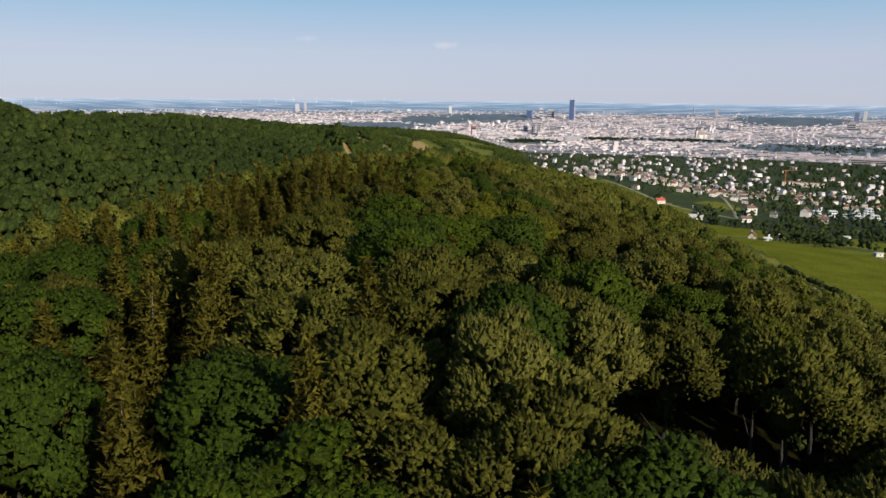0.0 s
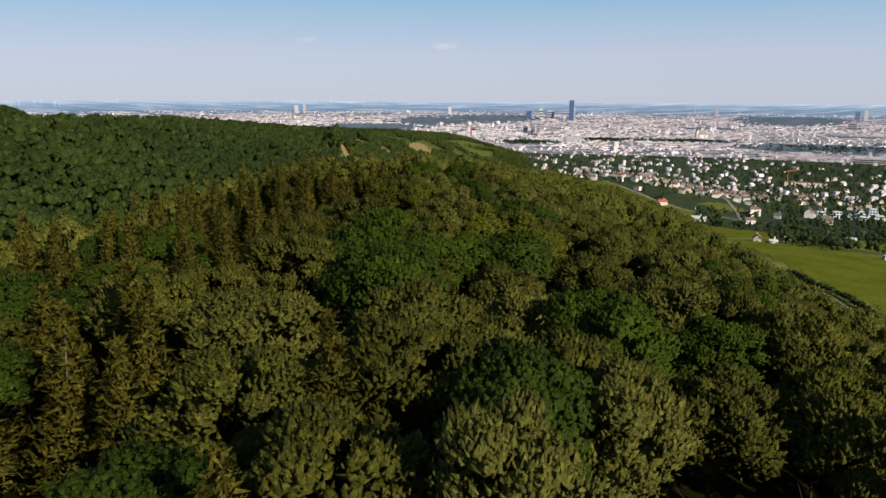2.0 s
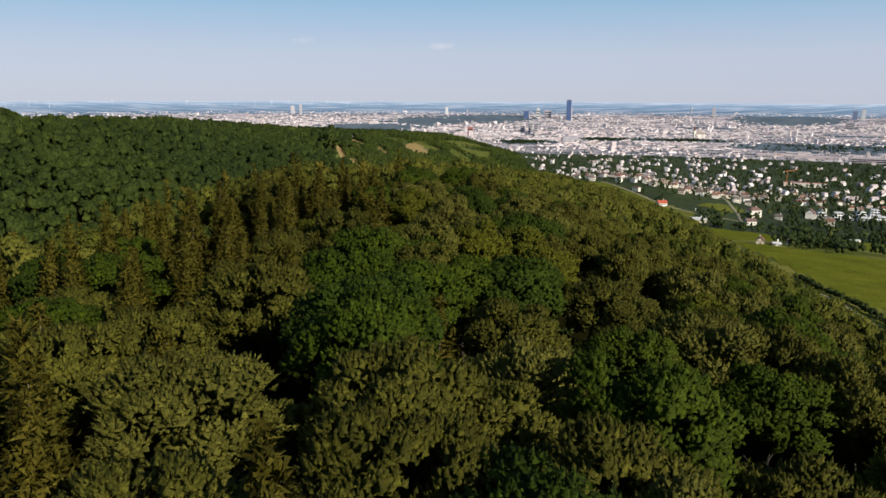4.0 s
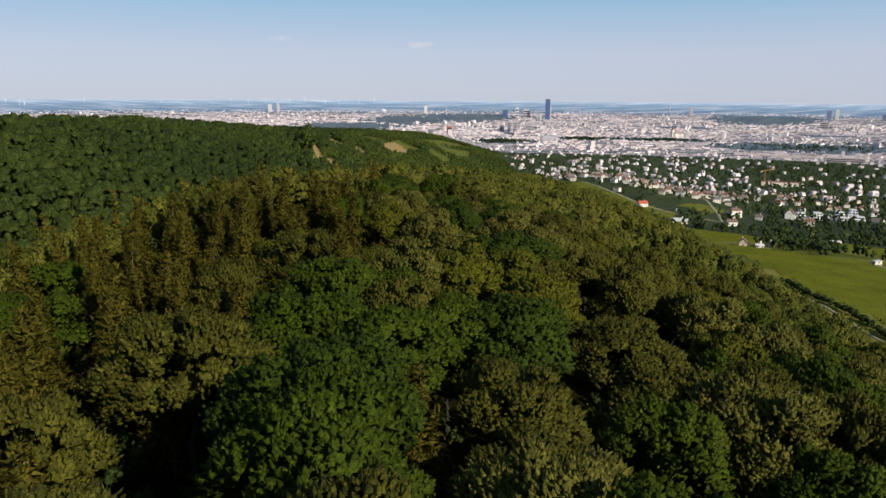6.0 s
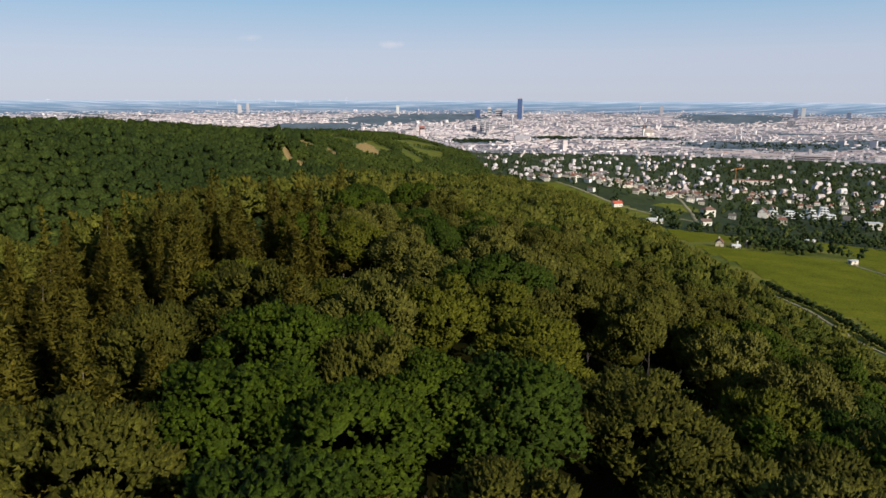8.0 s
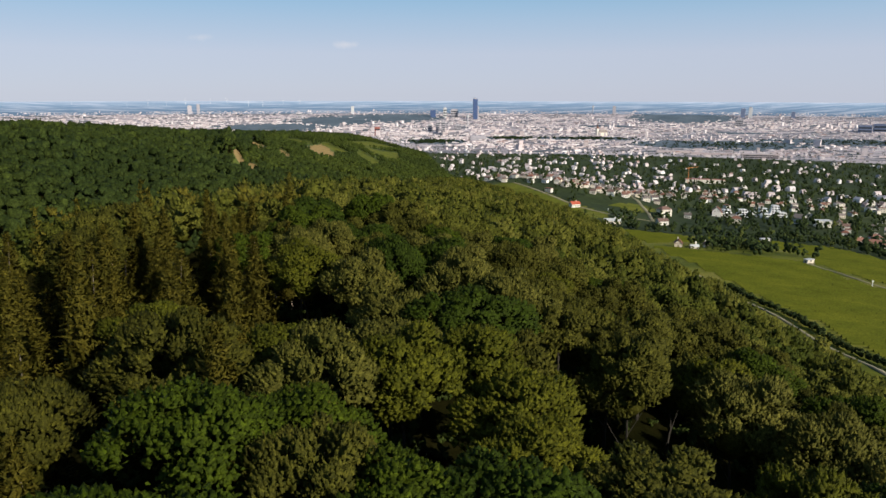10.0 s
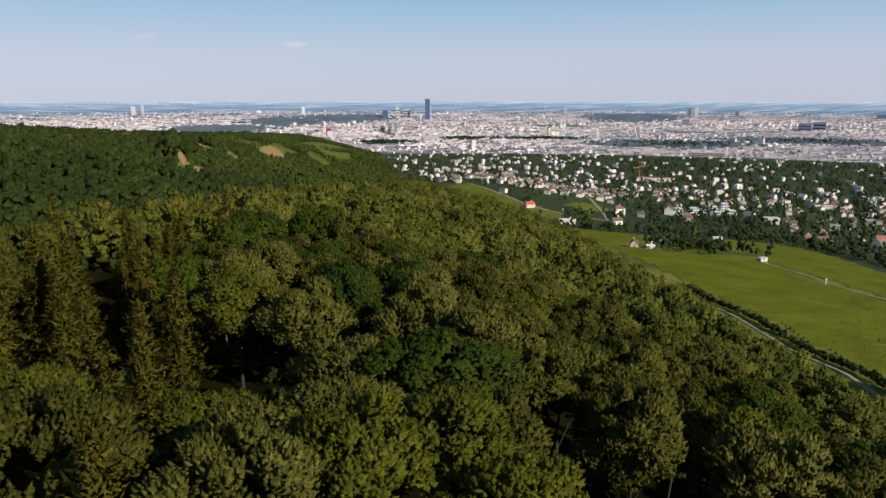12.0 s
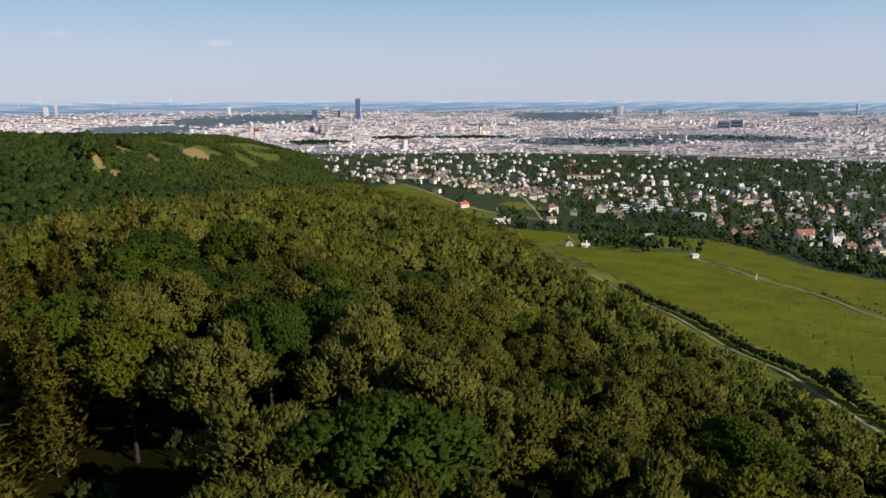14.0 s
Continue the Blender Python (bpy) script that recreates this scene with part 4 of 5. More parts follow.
def build_garden_trees():
    """Trees between the houses, in the grove by the field, and in the city's parks."""
    rng = np.random.default_rng(31)
    xs, ys, ss, ts = [], [], [], []
    b, d = rng.uniform(-6, 56, 10500), 640 + 3600 * rng.random(10500) ** 1.1
    r = far_sheet(d)
    x, y = r * np.sin(np.radians(b)), r * np.cos(np.radians(b))
    spots = np.array(TOWN_SPOTS)
    clear = np.min(np.hypot(x[:, None] - spots[:, 0], y[:, None] - spots[:, 1]), 1) > 9.5
    # nothing hides a house's front: keep the strip on the camera's side open
    keep = (land_use(x, y) >= 2) & clear & (land_use(x, y) != 4) & (land_use(x, y) != 6) & (rng.random(x.size) < np.interp(d, [2800, 4200], [0.8, 0.42]))
    xs.append(x[keep]), ys.append(y[keep]), ss.append(rng.uniform(0.5, 1.15, keep.sum()) * (r / d)[keep]), ts.append(rng.beta(1.6, 2.2, keep.sum()))
    b, d = rng.uniform(24, 56, 1100), 720 + 1700 * rng.random(1100)
    x, y = far_sheet(d) * np.sin(np.radians(b)), far_sheet(d) * np.cos(np.radians(b))
    keep = (land_use(x, y) == 2) & (np.min(np.hypot(x[:, None] - spots[:, 0], y[:, None] - spots[:, 1]), 1) > 8)
    xs.append(x[keep]), ys.append(y[keep]), ss.append(rng.uniform(0.7, 1.3, keep.sum())), ts.append(rng.uniform(0, 0.5, keep.sum()))
    n = 110
    gx, gy = rng.normal(GROVE[0] + 8, GROVE[2] * 0.45, n), rng.normal(GROVE[1] + 4, GROVE[3] * 0.45, n)
    xs.append(gx), ys.append(gy), ss.append(rng.uniform(0.6, 1.0, n)), ts.append(rng.uniform(0.1, 0.7, n))
    p = np.array([(300, 812), (345, 735), (410, 705), (470, 690), (480, 590), (430, 480), (448, 440), (530, 345)], float)
    q = np.sort(rng.uniform(0, len(p) - 1.001, 150))
    i = q.astype(int)
    edge = p[i] + (p[i + 1] - p[i]) * (q - i)[:, None] + rng.normal(0, 6, (150, 2)) + np.array([4, 5])
    xs.append(edge[:, 0]), ys.append(edge[:, 1]), ss.append(rng.uniform(0.45, 0.85, 150)), ts.append(rng.uniform(0, 0.6, 150))
    near_parks = [p for p in DARK_PARTS if p[1] < 5000]
    b = np.concatenate([rng.normal(p[0], p[2] * 0.55, 200) for p in near_parks])
    d = np.maximum(np.concatenate([rng.normal(p[1], p[3] * 0.55, 200) for p in near_parks]), 2600)
    r = far_sheet(d)
    xs.append(r * np.sin(np.radians(b))), ys.append(r * np.cos(np.radians(b)))
    ss.append(rng.uniform(1.3, 2.4, b.size) * r / d), ts.append(rng.uniform(0, 0.4, b.size))
    x, y, s, t = (np.concatenate(q) for q in (xs, ys, ss, ts))
    shape = leafy_crown(95, 2, 2, 0, 2.0, 1.8, 4.6, 0.5, 12, 3.4)
    places = np.stack([x, y, ground(x, y)], 1)
    v, f, q, tt = scatter(shape, places, rng.uniform(0, 6.28, x.size), np.stack([s, s * rng.uniform(0.7, 1.1, x.size) * np.where(np.hypot(x, y) > 2400, 0.4, 1.0)], 1), t)
    tagged(new("garden_trees", mesh_of("garden_trees", v, f, [LEAF_TOWN], None, tt, normals=q)), "dark green garden and park trees among the houses", "trees", kind="stuff")


build_garden_trees()


def build_bushes():
    """Single bushes dotted over the field and along its lower edge."""
    rng = np.random.default_rng(37)
    ys = rng.uniform(150, 420, 260)
    x = np.concatenate([wood_edge(ys) + rng.uniform(0, 1, 260) ** 1.6 * 34, rng.normal(255, 22, 30), rng.normal(330, 5, 34), rng.normal(300, 16, 26)])
    y = np.concatenate([ys, rng.normal(222, 12, 30), rng.uniform(240, 400, 34), rng.normal(590, 10, 26)])
    ok = (land_use(x, y) == 1) & (np.abs(x - np.interp(y, [180, 265, 329, 384, 456, 520], [174, 184, 196, 203, 214, 222])) > 4)
    x, y = x[ok], y[ok]
    s = rng.uniform(0.14, 0.34, x.size)
    shape = leafy_crown(98, 4, 16, 4, 1.4, 0.9, 4.2, 0.0, 8, 2.4)
    v, f, q, t = scatter(shape, np.stack([x, y, ground(x, y)], 1), rng.uniform(0, 6.28, x.size), np.stack([s, s], 1), rng.uniform(0.1, 0.9, x.size))
    tagged(new("bushes", mesh_of("bushes", v, f, [LEAF_TOWN], None, t, normals=q)), "small dark bushes dotted over the green field", "bushes", kind="stuff")


build_bushes()


# ---- tracks, hedge and vine rows ----
def ribbon(name, points, width, lift, mat, label, category):
    """A track that follows the ground along a line."""
    p = np.array(points, float)
    s = np.concatenate([[0], np.cumsum(np.hypot(*np.diff(p, axis=0).T))])
    q = np.arange(0, s[-1], 3.0)
    x, y = np.interp(q, s, p[:, 0]), np.interp(q, s, p[:, 1])
    dx, dy = np.gradient(x), np.gradient(y)
    l = np.hypot(dx, dy)
    nx, ny = -dy / l * width / 2, dx / l * width / 2
    rows = []
    for k, dz in ((-1.15, -0.3), (-1, lift), (1, lift), (1.15, -0.3)):
        rows.append(np.stack([x + k * nx, y + k * ny, np.maximum(ground(x, y), ground(x + k * nx, y + k * ny)) + dz], 1))
    n = len(x)
    v = np.concatenate(rows)
    i = np.arange(n - 1)
    f = np.concatenate([np.concatenate([np.stack([a * n + i, a * n + i + 1, (a + 1) * n + i + 1], 1), np.stack([a * n + i, (a + 1) * n + i + 1, (a + 1) * n + i], 1)]) for a in range(3)])
    tagged(new(name, mesh_of(name, v, f[:, ::-1], [mat], None, None, True)), label, category, kind="structure")


EDGE_TRACK = [(174, 180), (184, 265), (196, 329), (203, 384), (214, 456), (222, 520), (238, 600), (262, 700)]
FIELD_TRACK = [(306, 250), (311, 344), (319, 378), (323, 414), (329, 470), (338, 522)]
ribbon("road", EDGE_TRACK, 1.8, 0.2, TRACK, "pale gravel track along the edge of the wood", "track")
ribbon("road", FIELD_TRACK, 1.9, 0.25, TRACK, "pale gravel track across the green field", "track")
ribbon("road", [(270, 545), (305, 538), (338, 522), (372, 560)], 3.0, 0.25, TRACK, "pale farm track beside the grove", "track")
ribbon("road", [(245, 1066), (280, 985), (300, 930), (330, 880), (362, 842)], 4.0, 0.25, TRACK, "pale lane past the red-roofed house", "track")
ribbon("road", [(362, 842), (385, 905), (405, 985), (425, 1060)], 4.5, 0.25, TRACK, "straight pale street climbing through the suburb", "road")


def build_hedge():
    rng = np.random.default_rng(41)
    p = np.array(EDGE_TRACK, float)
    y = np.arange(200, 425, 1.25) + rng.uniform(-0.6, 0.6, 180)
    y = y[rng.random(y.size) > 0.08]
    x = np.interp(y, p[:, 1], p[:, 0]) + rng.normal(5.6, 0.6, y.size)
    s = rng.uniform(0.24, 0.42, y.size)
    tree = (y < 256) & (y > 250)
    s = np.where(tree, 0.95, s)
    shape = leafy_crown(97, 6, 20, 5, 1.0, 0.6, 4.2, 0.2, 9, 2.0)
    v, f, q, t = scatter(shape, np.stack([x, y, ground(x, y)], 1), rng.uniform(0, 6.28, y.size), np.stack([s, s], 1), rng.uniform(0.1, 0.7, y.size))
    tagged(new("hedge", mesh_of("hedge", v, f, [LEAF_TOWN], None, t, normals=q)), "dark bushy hedge beside the gravel track", "hedge", kind="stuff")


build_hedge()


VINEYARD = [(214, 262), (236, 318), (300, 318), (420, 290), (420, 200), (230, 200)]


def build_vines():
    """Vine rows over the lower field."""
    rng = np.random.default_rng(43)
    along, across = np.array([0.956, -0.292]), np.array([0.292, 0.956])
    verts, tris, n = [], [], 0
    lane = np.array(EDGE_TRACK, float)
    other = np.array(FIELD_TRACK, float)
    for k in np.arange(120, 830, 4.6):
        q = np.arange(60, 470, 5.0)
        x, y = (along[0] * q + across[0] * k), (along[1] * q + across[1] * k)
        ok = inside(LOWER_FIELD, x, y) & (x > np.interp(y, lane[:, 1], lane[:, 0]) + 12) & (np.abs(x - np.interp(y, other[:, 1], other[:, 0])) > 5)
        ok &= np.hypot((x - GROVE[0]) / GROVE[2], (y - GROVE[1]) / GROVE[3]) > 1.3
        ok &= np.hypot(x - 285, y - 608) > 30
        block = inside(VINEYARD, x, y)
        if int(round((k - 120) / 4.6)) % 2:
            ok &= ~block   # wider lanes in the vineyard proper
        for i in np.nonzero(ok[:-1] & ok[1:])[0]:
            h, w = rng.uniform(1.0, 1.7), rng.uniform(0.7, 1.1)
            if block[i]:
                h, w = rng.uniform(1.9, 2.3), rng.uniform(0.8, 1.1)
            a, b = np.array([x[i], y[i]]), np.array([x[i + 1], y[i + 1]])
            za, zb = float(ground(*a)), float(ground(*b))
            side = across * w
            v = np.array([[*(a - side), za], [*(a + side), za], [*a, za + h], [*(b - side), zb], [*(b + side), zb], [*b, zb + h]])
            verts.append(v)
            tris.append(np.array([[0, 3, 5], [0, 5, 2], [1, 2, 5], [1, 5, 4], [0, 2, 1], [3, 4, 5]]) + n)
            n += 6
    me = mesh_of("vine_rows", np.concatenate(verts), np.concatenate(tris), [VINE])
    tagged(new("vine_rows", me), "long green vine rows across the sloping field", "vines", kind="stuff")


build_vines()


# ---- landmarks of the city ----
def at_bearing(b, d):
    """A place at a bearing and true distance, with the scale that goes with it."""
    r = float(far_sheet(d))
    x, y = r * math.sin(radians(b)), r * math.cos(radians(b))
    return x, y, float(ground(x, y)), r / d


def block(w, d, h, mat, bands=0):
    """A tall block with set-back roof and, if wanted, bands of windows."""
    bm = bmesh.new()
    box(bm, (-w / 2, -d / 2, -h * 0.1), (w / 2, d / 2, h))
    body = bm_mesh("body", bm, [mat])
    bm = bmesh.new()
    box(bm, (-w * 0.3, -d * 0.3, h), (w * 0.3, d * 0.3, h * 1.05))
    roof = bm_mesh("roof_house", bm, [PALE_CONCRETE])
    strips = []
    for k in range(bands):
        bm = bmesh.new()
        z = h * (0.12 + 0.84 * k / bands)
        box(bm, (-w * 0.47, -d / 2 - w * 0.01, z), (w * 0.47, -d / 2 + w * 0.01, z + h * 0.35 / bands))
        strips.append(bm_mesh("window_band", bm, [DARK_GLASS]))
    return body, roof, strips


HALL_ROOF = coat("hall_roof", [(0.0, (0.40, 0.34, 0.35)), (1.0, (0.48, 0.41, 0.42))], 0.85, 0.1)


def landmark(name, label, b, d, w, deep, h, mat, bands=0, turn=0.0):
    x, y, z, k = at_bearing(b, d)
    ob = tagged(new(name), label, "building")
    ob.matrix_basis = pose(x, y, z, 0, 0, -b + turn)
    body, roof, strips = block(w * k, deep * k, h * k, mat, bands)
    part("body", body, ob)
    part("roof_house", roof, ob)
    for s in strips:
        part("window_band", s, ob)
    return ob, k


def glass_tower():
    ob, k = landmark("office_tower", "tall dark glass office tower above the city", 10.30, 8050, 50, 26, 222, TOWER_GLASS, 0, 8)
    # pale box at the right: the tower's sunlit side put in as a part
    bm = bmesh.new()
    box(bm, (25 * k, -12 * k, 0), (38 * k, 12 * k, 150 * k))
    part("annex", bm_mesh("annex", bm, [PALE_CONCRETE]), ob, "pale side box for the sunlit face")
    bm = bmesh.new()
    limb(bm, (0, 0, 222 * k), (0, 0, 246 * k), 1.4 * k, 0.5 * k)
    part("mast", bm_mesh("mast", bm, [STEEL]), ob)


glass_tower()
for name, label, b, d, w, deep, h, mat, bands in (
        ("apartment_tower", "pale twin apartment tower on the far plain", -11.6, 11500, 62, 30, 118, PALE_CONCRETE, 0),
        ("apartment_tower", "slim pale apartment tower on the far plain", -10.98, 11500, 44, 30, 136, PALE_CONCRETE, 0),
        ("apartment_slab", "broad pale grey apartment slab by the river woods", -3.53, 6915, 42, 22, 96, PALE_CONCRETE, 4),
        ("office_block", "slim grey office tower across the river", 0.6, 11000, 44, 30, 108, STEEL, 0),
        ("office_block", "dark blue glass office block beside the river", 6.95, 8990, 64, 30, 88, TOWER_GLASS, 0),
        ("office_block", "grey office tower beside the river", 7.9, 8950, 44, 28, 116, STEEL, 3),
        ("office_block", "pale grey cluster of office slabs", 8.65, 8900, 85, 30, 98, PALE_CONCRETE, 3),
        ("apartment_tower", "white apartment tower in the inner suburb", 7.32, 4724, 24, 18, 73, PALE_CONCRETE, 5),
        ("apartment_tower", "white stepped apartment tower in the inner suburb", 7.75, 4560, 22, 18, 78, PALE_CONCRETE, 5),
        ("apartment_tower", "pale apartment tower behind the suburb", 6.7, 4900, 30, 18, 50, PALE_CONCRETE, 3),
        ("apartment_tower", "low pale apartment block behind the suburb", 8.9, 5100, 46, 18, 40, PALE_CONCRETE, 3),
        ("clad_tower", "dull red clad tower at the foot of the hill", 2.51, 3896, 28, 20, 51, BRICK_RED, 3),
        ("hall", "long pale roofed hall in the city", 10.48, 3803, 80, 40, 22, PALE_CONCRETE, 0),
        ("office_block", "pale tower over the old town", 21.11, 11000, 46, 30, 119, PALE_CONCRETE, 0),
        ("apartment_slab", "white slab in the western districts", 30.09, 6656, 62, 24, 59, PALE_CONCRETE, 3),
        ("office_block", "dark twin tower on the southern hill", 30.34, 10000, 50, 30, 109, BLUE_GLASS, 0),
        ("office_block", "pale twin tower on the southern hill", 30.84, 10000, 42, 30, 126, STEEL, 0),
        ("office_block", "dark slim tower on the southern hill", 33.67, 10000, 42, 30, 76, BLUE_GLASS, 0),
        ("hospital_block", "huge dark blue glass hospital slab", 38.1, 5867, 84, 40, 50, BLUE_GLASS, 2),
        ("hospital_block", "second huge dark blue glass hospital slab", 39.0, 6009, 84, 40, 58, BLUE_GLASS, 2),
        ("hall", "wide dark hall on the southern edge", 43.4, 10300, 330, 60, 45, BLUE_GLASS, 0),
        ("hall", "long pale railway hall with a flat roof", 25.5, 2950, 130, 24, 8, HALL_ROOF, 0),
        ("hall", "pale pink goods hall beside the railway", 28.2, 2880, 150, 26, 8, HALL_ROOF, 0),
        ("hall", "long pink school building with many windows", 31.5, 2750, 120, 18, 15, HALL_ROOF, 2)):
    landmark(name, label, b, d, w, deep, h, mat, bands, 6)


def chimney_stack(b, d, h, w, label):
    x, y, z, k = at_bearing(b, d)
    ob = tagged(new("chimney_tower"), label, "chimney")
    ob.matrix_basis = pose(x, y, z, 0, 0, 0)
    bm = bmesh.new()
    limb(bm, (0, 0, 0), (0, 0, h * k), w * 0.5 * k, w * 0.38 * k, 12)
    part("shaft", bm_mesh("shaft", bm, [PALE_CONCRETE]), ob)
    bm = bmesh.new()
    limb(bm, (0, 0, h * 0.72 * k), (0, 0, h * 0.86 * k), w * 0.9 * k, w * 0.9 * k, 12)
    part("collar", bm_mesh("collar", bm, [STEEL]), ob, "broad steel collar")


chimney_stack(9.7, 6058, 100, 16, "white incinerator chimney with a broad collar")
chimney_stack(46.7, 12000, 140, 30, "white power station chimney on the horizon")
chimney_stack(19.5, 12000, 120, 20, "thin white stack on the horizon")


def church(x, y, turn, k, label, mat_roof):
    ob = tagged(new("church"), label, "church")
    ob.matrix_basis = pose(x, y, float(ground(x, y)), 0, 0, turn)
    walls, roof = house_mesh("gable", 24 * k, 11 * k, 8 * k, 6 * k)
    part("wall", walls, ob)
    roof.materials.clear()
    roof.materials.append(mat_roof)
    part("roof", roof, ob)
    bm = bmesh.new()
    box(bm, (-15.5 * k, -2.4 * k, -2), (-10.7 * k, 2.4 * k, 17 * k))
    part("bell_tower", bm_mesh("bell_tower", bm, [HOUSE_WALL]), ob)
    bm = bmesh.new()
    limb(bm, (-13.1 * k, 0, 17 * k), (-13.1 * k, 0, 28 * k), 2.9 * k, 0.15, 8)
    part("spire", bm_mesh("spire", bm, [mat_roof]), ob)


church(556, 604, 30, 0.8, "white village church with a slender spire", PALE_CONCRETE)
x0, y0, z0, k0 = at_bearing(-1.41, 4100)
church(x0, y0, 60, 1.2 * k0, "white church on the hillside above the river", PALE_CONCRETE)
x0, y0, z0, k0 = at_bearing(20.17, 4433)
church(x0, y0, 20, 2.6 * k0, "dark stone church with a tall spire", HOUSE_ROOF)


def wind_turbine(b, d, h, turn):
    x, y, z, k = at_bearing(b, d)
    ob = tagged(new("wind_turbine"), "white wind turbine on the hazy horizon", "wind turbine", "wind turbines")
    ob.matrix_basis = pose(x, y, z, 0, 0, -b)
    bm = bmesh.new()
    limb(bm, (0, 0, 0), (0, 0, h), h * 0.028, h * 0.016, 8)
    part("mast", bm_mesh("mast", bm, [WHITE]), ob)
    bm = bmesh.new()
    box(bm, (-h * 0.02, -h * 0.05, h), (h * 0.02, h * 0.04, h * 1.04), 0, h * 0.006)
    part("nacelle", bm_mesh("nacelle", bm, [WHITE]), ob)
    for i in range(3):
        a = radians(turn + 120 * i)
        bm = bmesh.new()
        limb(bm, (0, -h * 0.06, h * 1.02), (math.sin(a) * h * 0.55, -h * 0.06, h * 1.02 + math.cos(a) * h * 0.55), h * 0.018, h * 0.006, 5)
        part("blade", bm_mesh("blade", bm, [WHITE]), ob)


WHITE = coat("white_paint", [(0.0, (0.72, 0.73, 0.75)), (1.0, (0.80, 0.80, 0.81))], 0.5, 0.5)
rng_t = random.Random(3)
for b in (-31.8, -31.2, -30.6, -29.9, -29.4, -28.6, -28.2, -24.6, -19.4, -16.0, -14.6, -13.2, -11.9, -10.2, -9.0, -7.4, -6.2, -4.6, -3.4):
    wind_turbine(b + rng_t.uniform(-0.15, 0.15), rng_t.uniform(19000, 26000), rng_t.uniform(20, 28), rng_t.uniform(0, 120))


# ---- single buildings by the fields ----
def single_house(name, label, kind, x, y, turn, w, d, h, rise, roof_mat, windows=3, door=True):
    ob = tagged(new(name), label, "house")
    ob.matrix_basis = pose(x, y, float(ground(x, y)), 0, 0, turn)
    walls, roof = house_mesh(kind, w, d, h, rise)
    roof.materials.clear()
    roof.materials.append(roof_mat)
    part("wall", walls, ob)
    part("roof", roof, ob)
    for side in (-1, 1):
        for k in range(windows):
            p = part("window", WINDOW, ob)
            p.matrix_basis = pose((k - (windows - 1) / 2) * w / (windows + 0.4), side * d / 2, 1.1, 0, 0, 0 if side < 0 else 180)
    if door:
        bm = bmesh.new()
        box(bm, (-w / 2 - 0.08, -0.6, 0), (-w / 2, 0.6, 2.1))
        part("door", bm_mesh("door", bm, [WOODEN]), ob, "brown wooden door")
    if kind != "flat":
        part("chimney", CHIMNEY, ob).location = (w * 0.2, d * 0.1, h + rise * 0.3)


single_house("farmhouse", "white farmhouse with a bright red tiled roof by the lane", "gable", 294, 930, 10, 12, 7.5, 3.9, 3.3, RED_ROOF, 4)
single_house("cottage", "white gabled cottage beside the grove", "gable", 276, 606, 65, 7.5, 6.2, 3.4, 3.2, HOUSE_ROOF, 2)
single_house("shed", "low grey-roofed shed beside the cottage", "gable", 284, 594, -5, 6.5, 4, 2.0, 1.4, STEEL, 0, False)
single_house("hut", "small white gabled hut at the grove's edge", "gable", 299, 603, 70, 4.2, 3.6, 2.6, 2.4, HOUSE_ROOF, 1)
single_house("barn", "long low barn with a pale grey roof by the field", "gable", 303, 822, -8, 18, 8, 3.2, 2.6, STEEL, 3)
single_house("field_hut", "small flat white hut by the field track", "flat", 341, 529, 12, 6.5, 3.5, 2.6, 0, STEEL, 1)
single_house("field_hut", "small flat white hut at the top of the field", "flat", 405, 684, -5, 9, 4, 2.8, 0, STEEL, 2)
single_house("barn", "dark-roofed barn with a white gable below the field", "gable", 455, 497, 40, 15, 9, 4.2, 4.0, HOUSE_ROOF, 2)
single_house("villa", "large white villa with a hipped tile roof in the village", "hip", 536, 622, 15, 17, 12, 7.5, 4.0, HOUSE_ROOF, 4)
single_house("villa", "pale villa with a dull red gable in the village", "gable", 570, 655, -20, 15, 11, 8.0, 4.5, BRICK_RED, 4)
single_house("villa", "white house with tiled roof at the end of the field", "gable", 522, 678, -30, 14, 9, 5.0, 4.0, HOUSE_ROOF, 3)
single_house("villa", "large white house above the road junction", "hip", 402, 898, 10, 15, 11, 8.5, 3.6, HOUSE_ROOF, 4)
single_house("villa", "small white house below the junction", "gable", 366, 826, 0, 12, 8, 4.5, 3.0, HOUSE_ROOF, 3)
single_house("villa", "white villa with a steep roof among dark trees", "gable", 489, 925, 60, 13, 11, 8.0, 5.0, HOUSE_ROOF, 3)
single_house("villa", "white modern house with a flat roof by the road", "flat", 580, 838, -15, 18, 11, 7.5, 0, STEEL, 4)
single_house("villa", "white house with a dark gable by the road", "gable", 566, 862, -60, 13, 10, 7.0, 5.0, HOUSE_ROOF, 3)


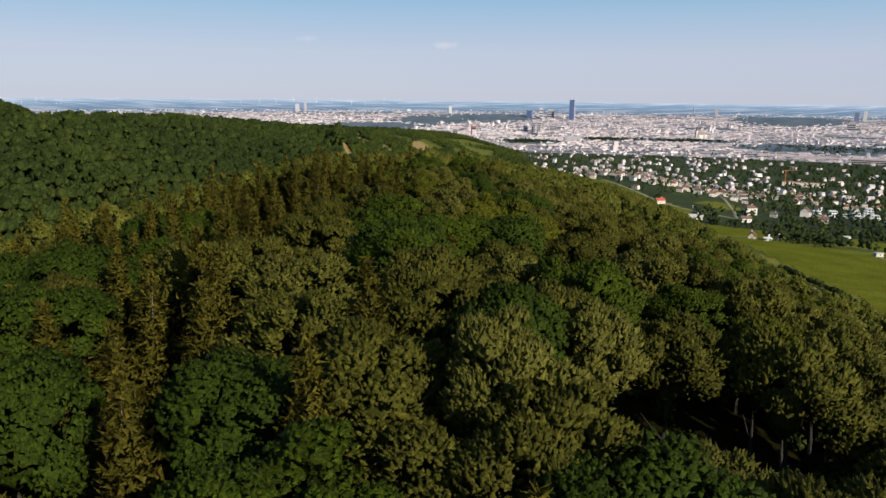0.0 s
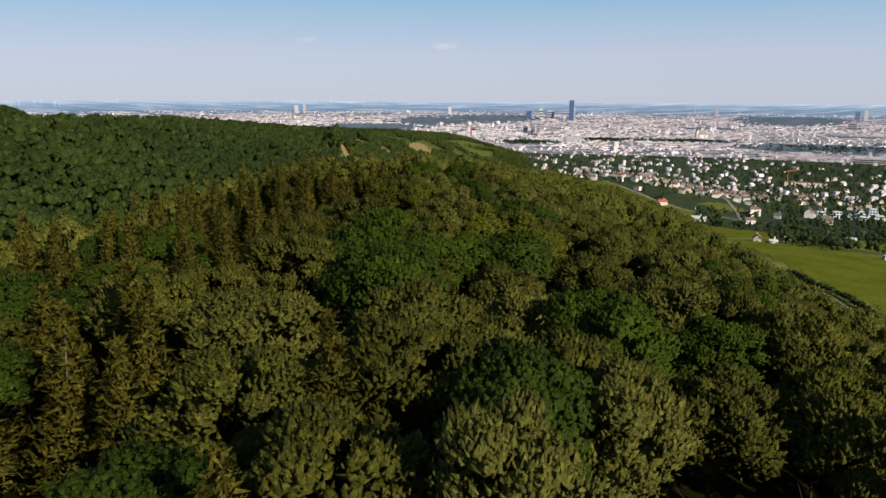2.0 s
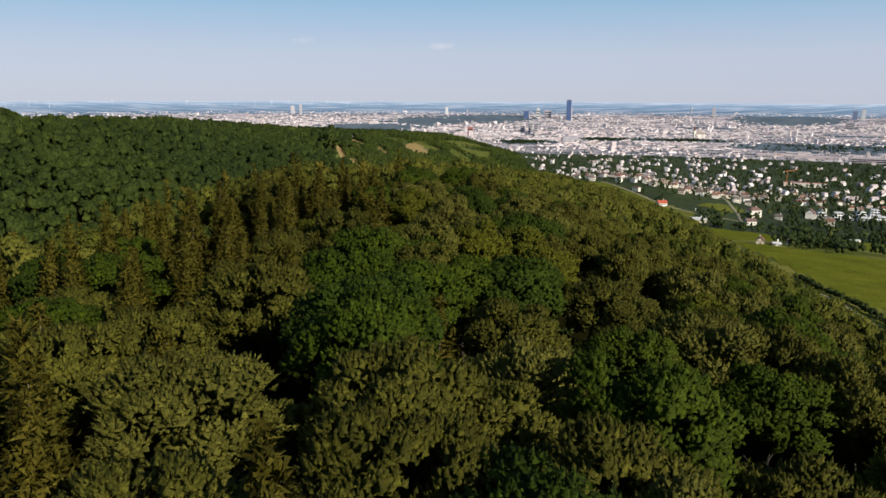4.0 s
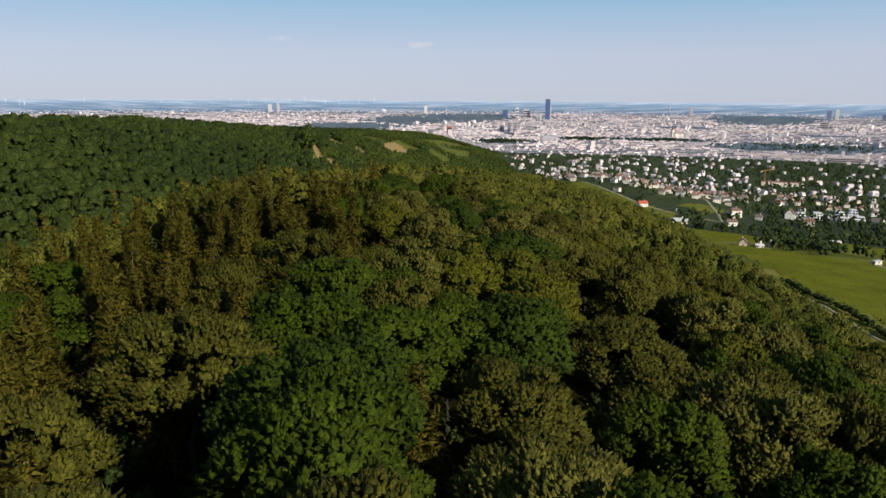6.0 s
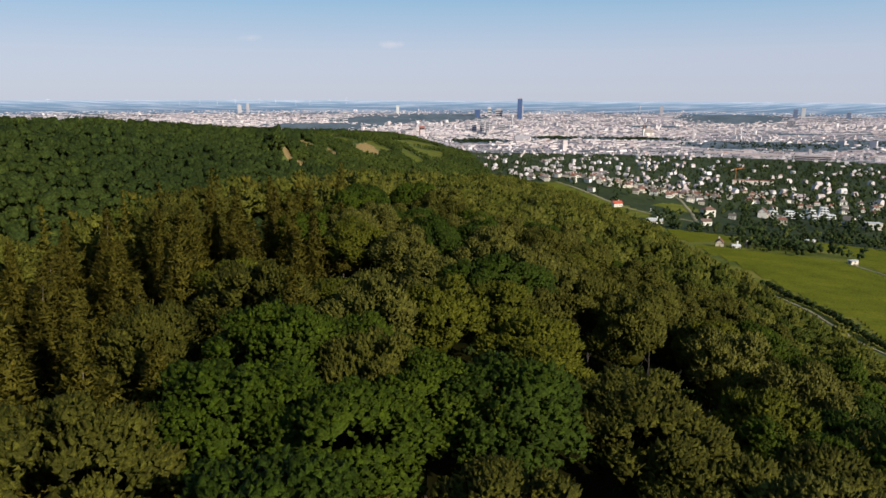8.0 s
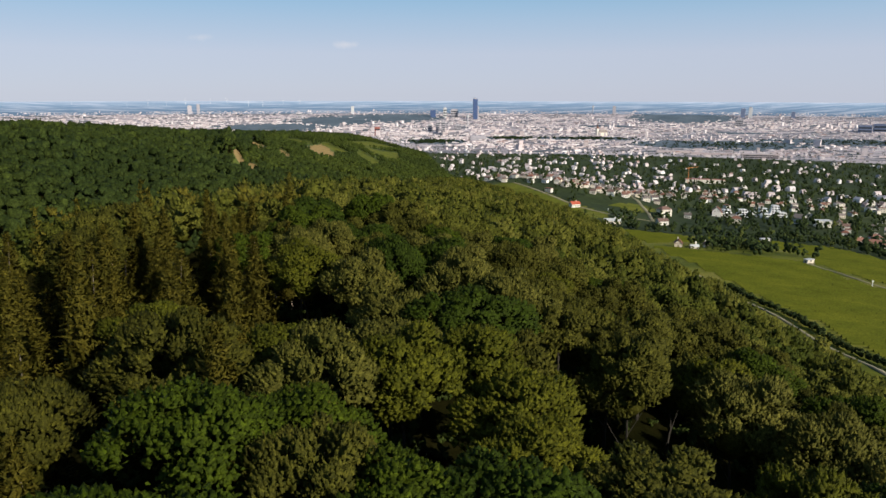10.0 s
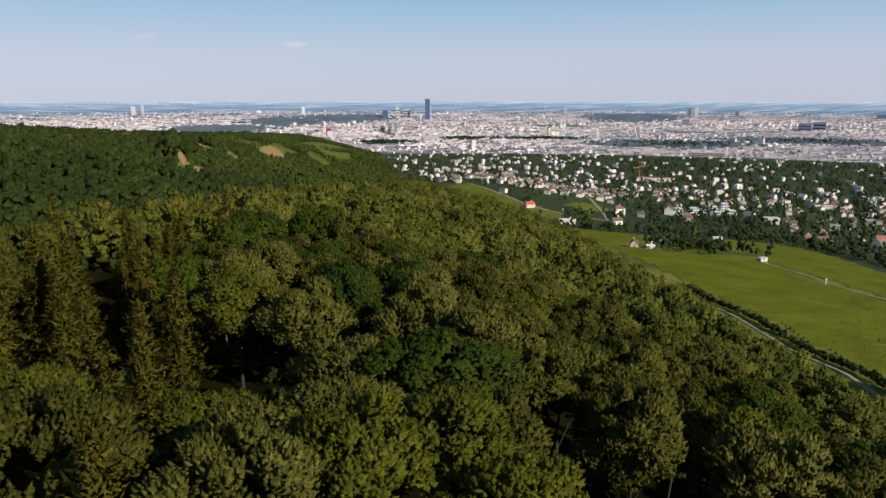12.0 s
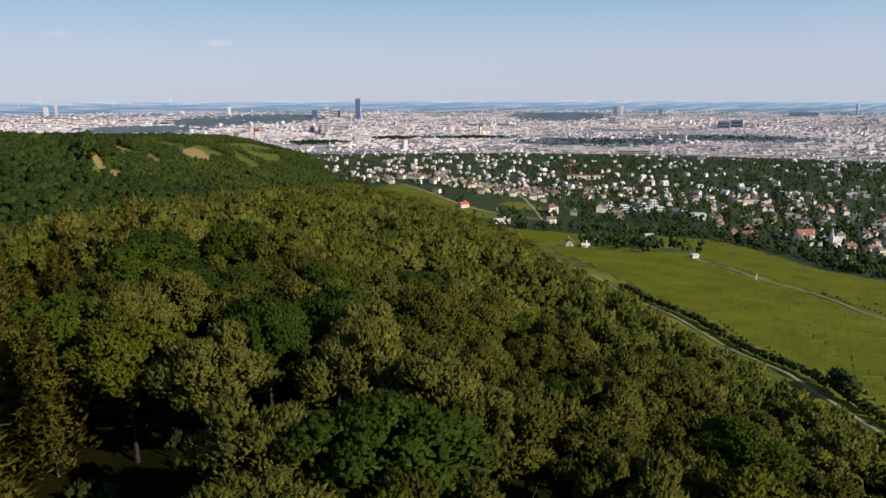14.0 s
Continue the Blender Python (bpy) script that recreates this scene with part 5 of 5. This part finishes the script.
def apartment(x, y, turn, w, d, h):
    ob = tagged(new("apartment_house"), "white terraced apartment house with balconies", "apartment house", "terraced apartment houses")
    ob.matrix_basis = pose(x, y, float(ground(x, y)), 0, 0, turn)
    n = max(2, int(h / 3.2))
    for k in range(n):
        bm = bmesh.new()
        box(bm, (-w / 2 + 0.8 * k, -d / 2 + 1.2 * k, -2 if k == 0 else 3.2 * k), (w / 2 - 0.8 * k, d / 2, 3.2 * (k + 1)))
        storey = part("storey", bm_mesh("storey", bm, [WHITE]), ob)
        for i in range(3):
            bm = bmesh.new()
            cx = (i - 1) * w * 0.27
            box(bm, (cx - 1.4, -d / 2 + 1.2 * k - 0.05, 3.2 * k + 0.5), (cx + 1.4, -d / 2 + 1.2 * k + 0.05, 3.2 * k + 2.5))
            part("window", bm_mesh("window", bm, [DARK_GLASS]), storey)
    bm = bmesh.new()
    box(bm, (-w / 2 + 0.8 * n, -d / 2 + 1.2 * n, 3.2 * n), (w / 2 - 0.8 * n, d / 2 + 0.2, 3.2 * n + 0.35))
    part("roof", bm_mesh("roof", bm, [STEEL]), ob)


for x, y, turn, w, d, h in ((532, 935, -10, 17, 12, 13), (552, 948, -14, 18, 12, 10), (575, 955, -6, 16, 12, 13), (598, 962, -20, 18, 12, 16), (612, 985, -24, 15, 12, 13),
                            (560, 925, -12, 15, 11, 7), (520, 955, 0, 15, 11, 10), (590, 935, -18, 16, 11, 10)):
    apartment(x, y, turn, w * 0.8, d * 0.85, h * 0.8)


def crane(x, y):
    ob = tagged(new("tower_crane"), "orange tower crane over a building site", "crane")
    ob.matrix_basis = pose(x, y, float(ground(x, y)), 0, 0, 25)
    for name, a, b, r in (("mast", (0, 0, 0), (0, 0, 34), 0.9), ("jib", (0, 0, 32), (30, 0, 33), 0.6), ("counter_jib", (0, 0, 32), (-11, 0, 32), 0.7)):
        bm = bmesh.new()
        limb(bm, a, b, r, r * 0.7, 4)
        part(name, bm_mesh(name, bm, [CRANE_PAINT]), ob)
    bm = bmesh.new()
    box(bm, (-12, -1, 29.5), (-9, 1, 32), 0, 0.1)
    part("counterweight", bm_mesh("counterweight", bm, [PALE_CONCRETE]), ob)


CRANE_PAINT = coat("crane_paint", [(0.0, (0.45, 0.16, 0.04)), (1.0, (0.50, 0.18, 0.05))], 0.6, 0.5)
crane(725, 1467)
single_house("school", "long orange-brown building with a flat roof", "flat", 763, 1466, -22, 80, 14, 9, 0, BRICK_RED, 9)


def field_post(x, y):
    ob = tagged(new("field_post"), "pale marker post beside the field track", "post")
    ob.matrix_basis = pose(x, y, float(ground(x, y)), 0, 0, 0)
    bm = bmesh.new()
    limb(bm, (0, 0, -0.3), (0, 0, 3.4), 0.28, 0.24, 8)
    part("shaft", bm_mesh("shaft", bm, [WHITE]), ob)
    bm = bmesh.new()
    box(bm, (-0.6, -0.3, 2.9), (0.6, 0.3, 3.8), 0, 0.05)
    part("box", bm_mesh("box", bm, [STEEL]), ob)


field_post(321, 441)
field_post(330, 905)
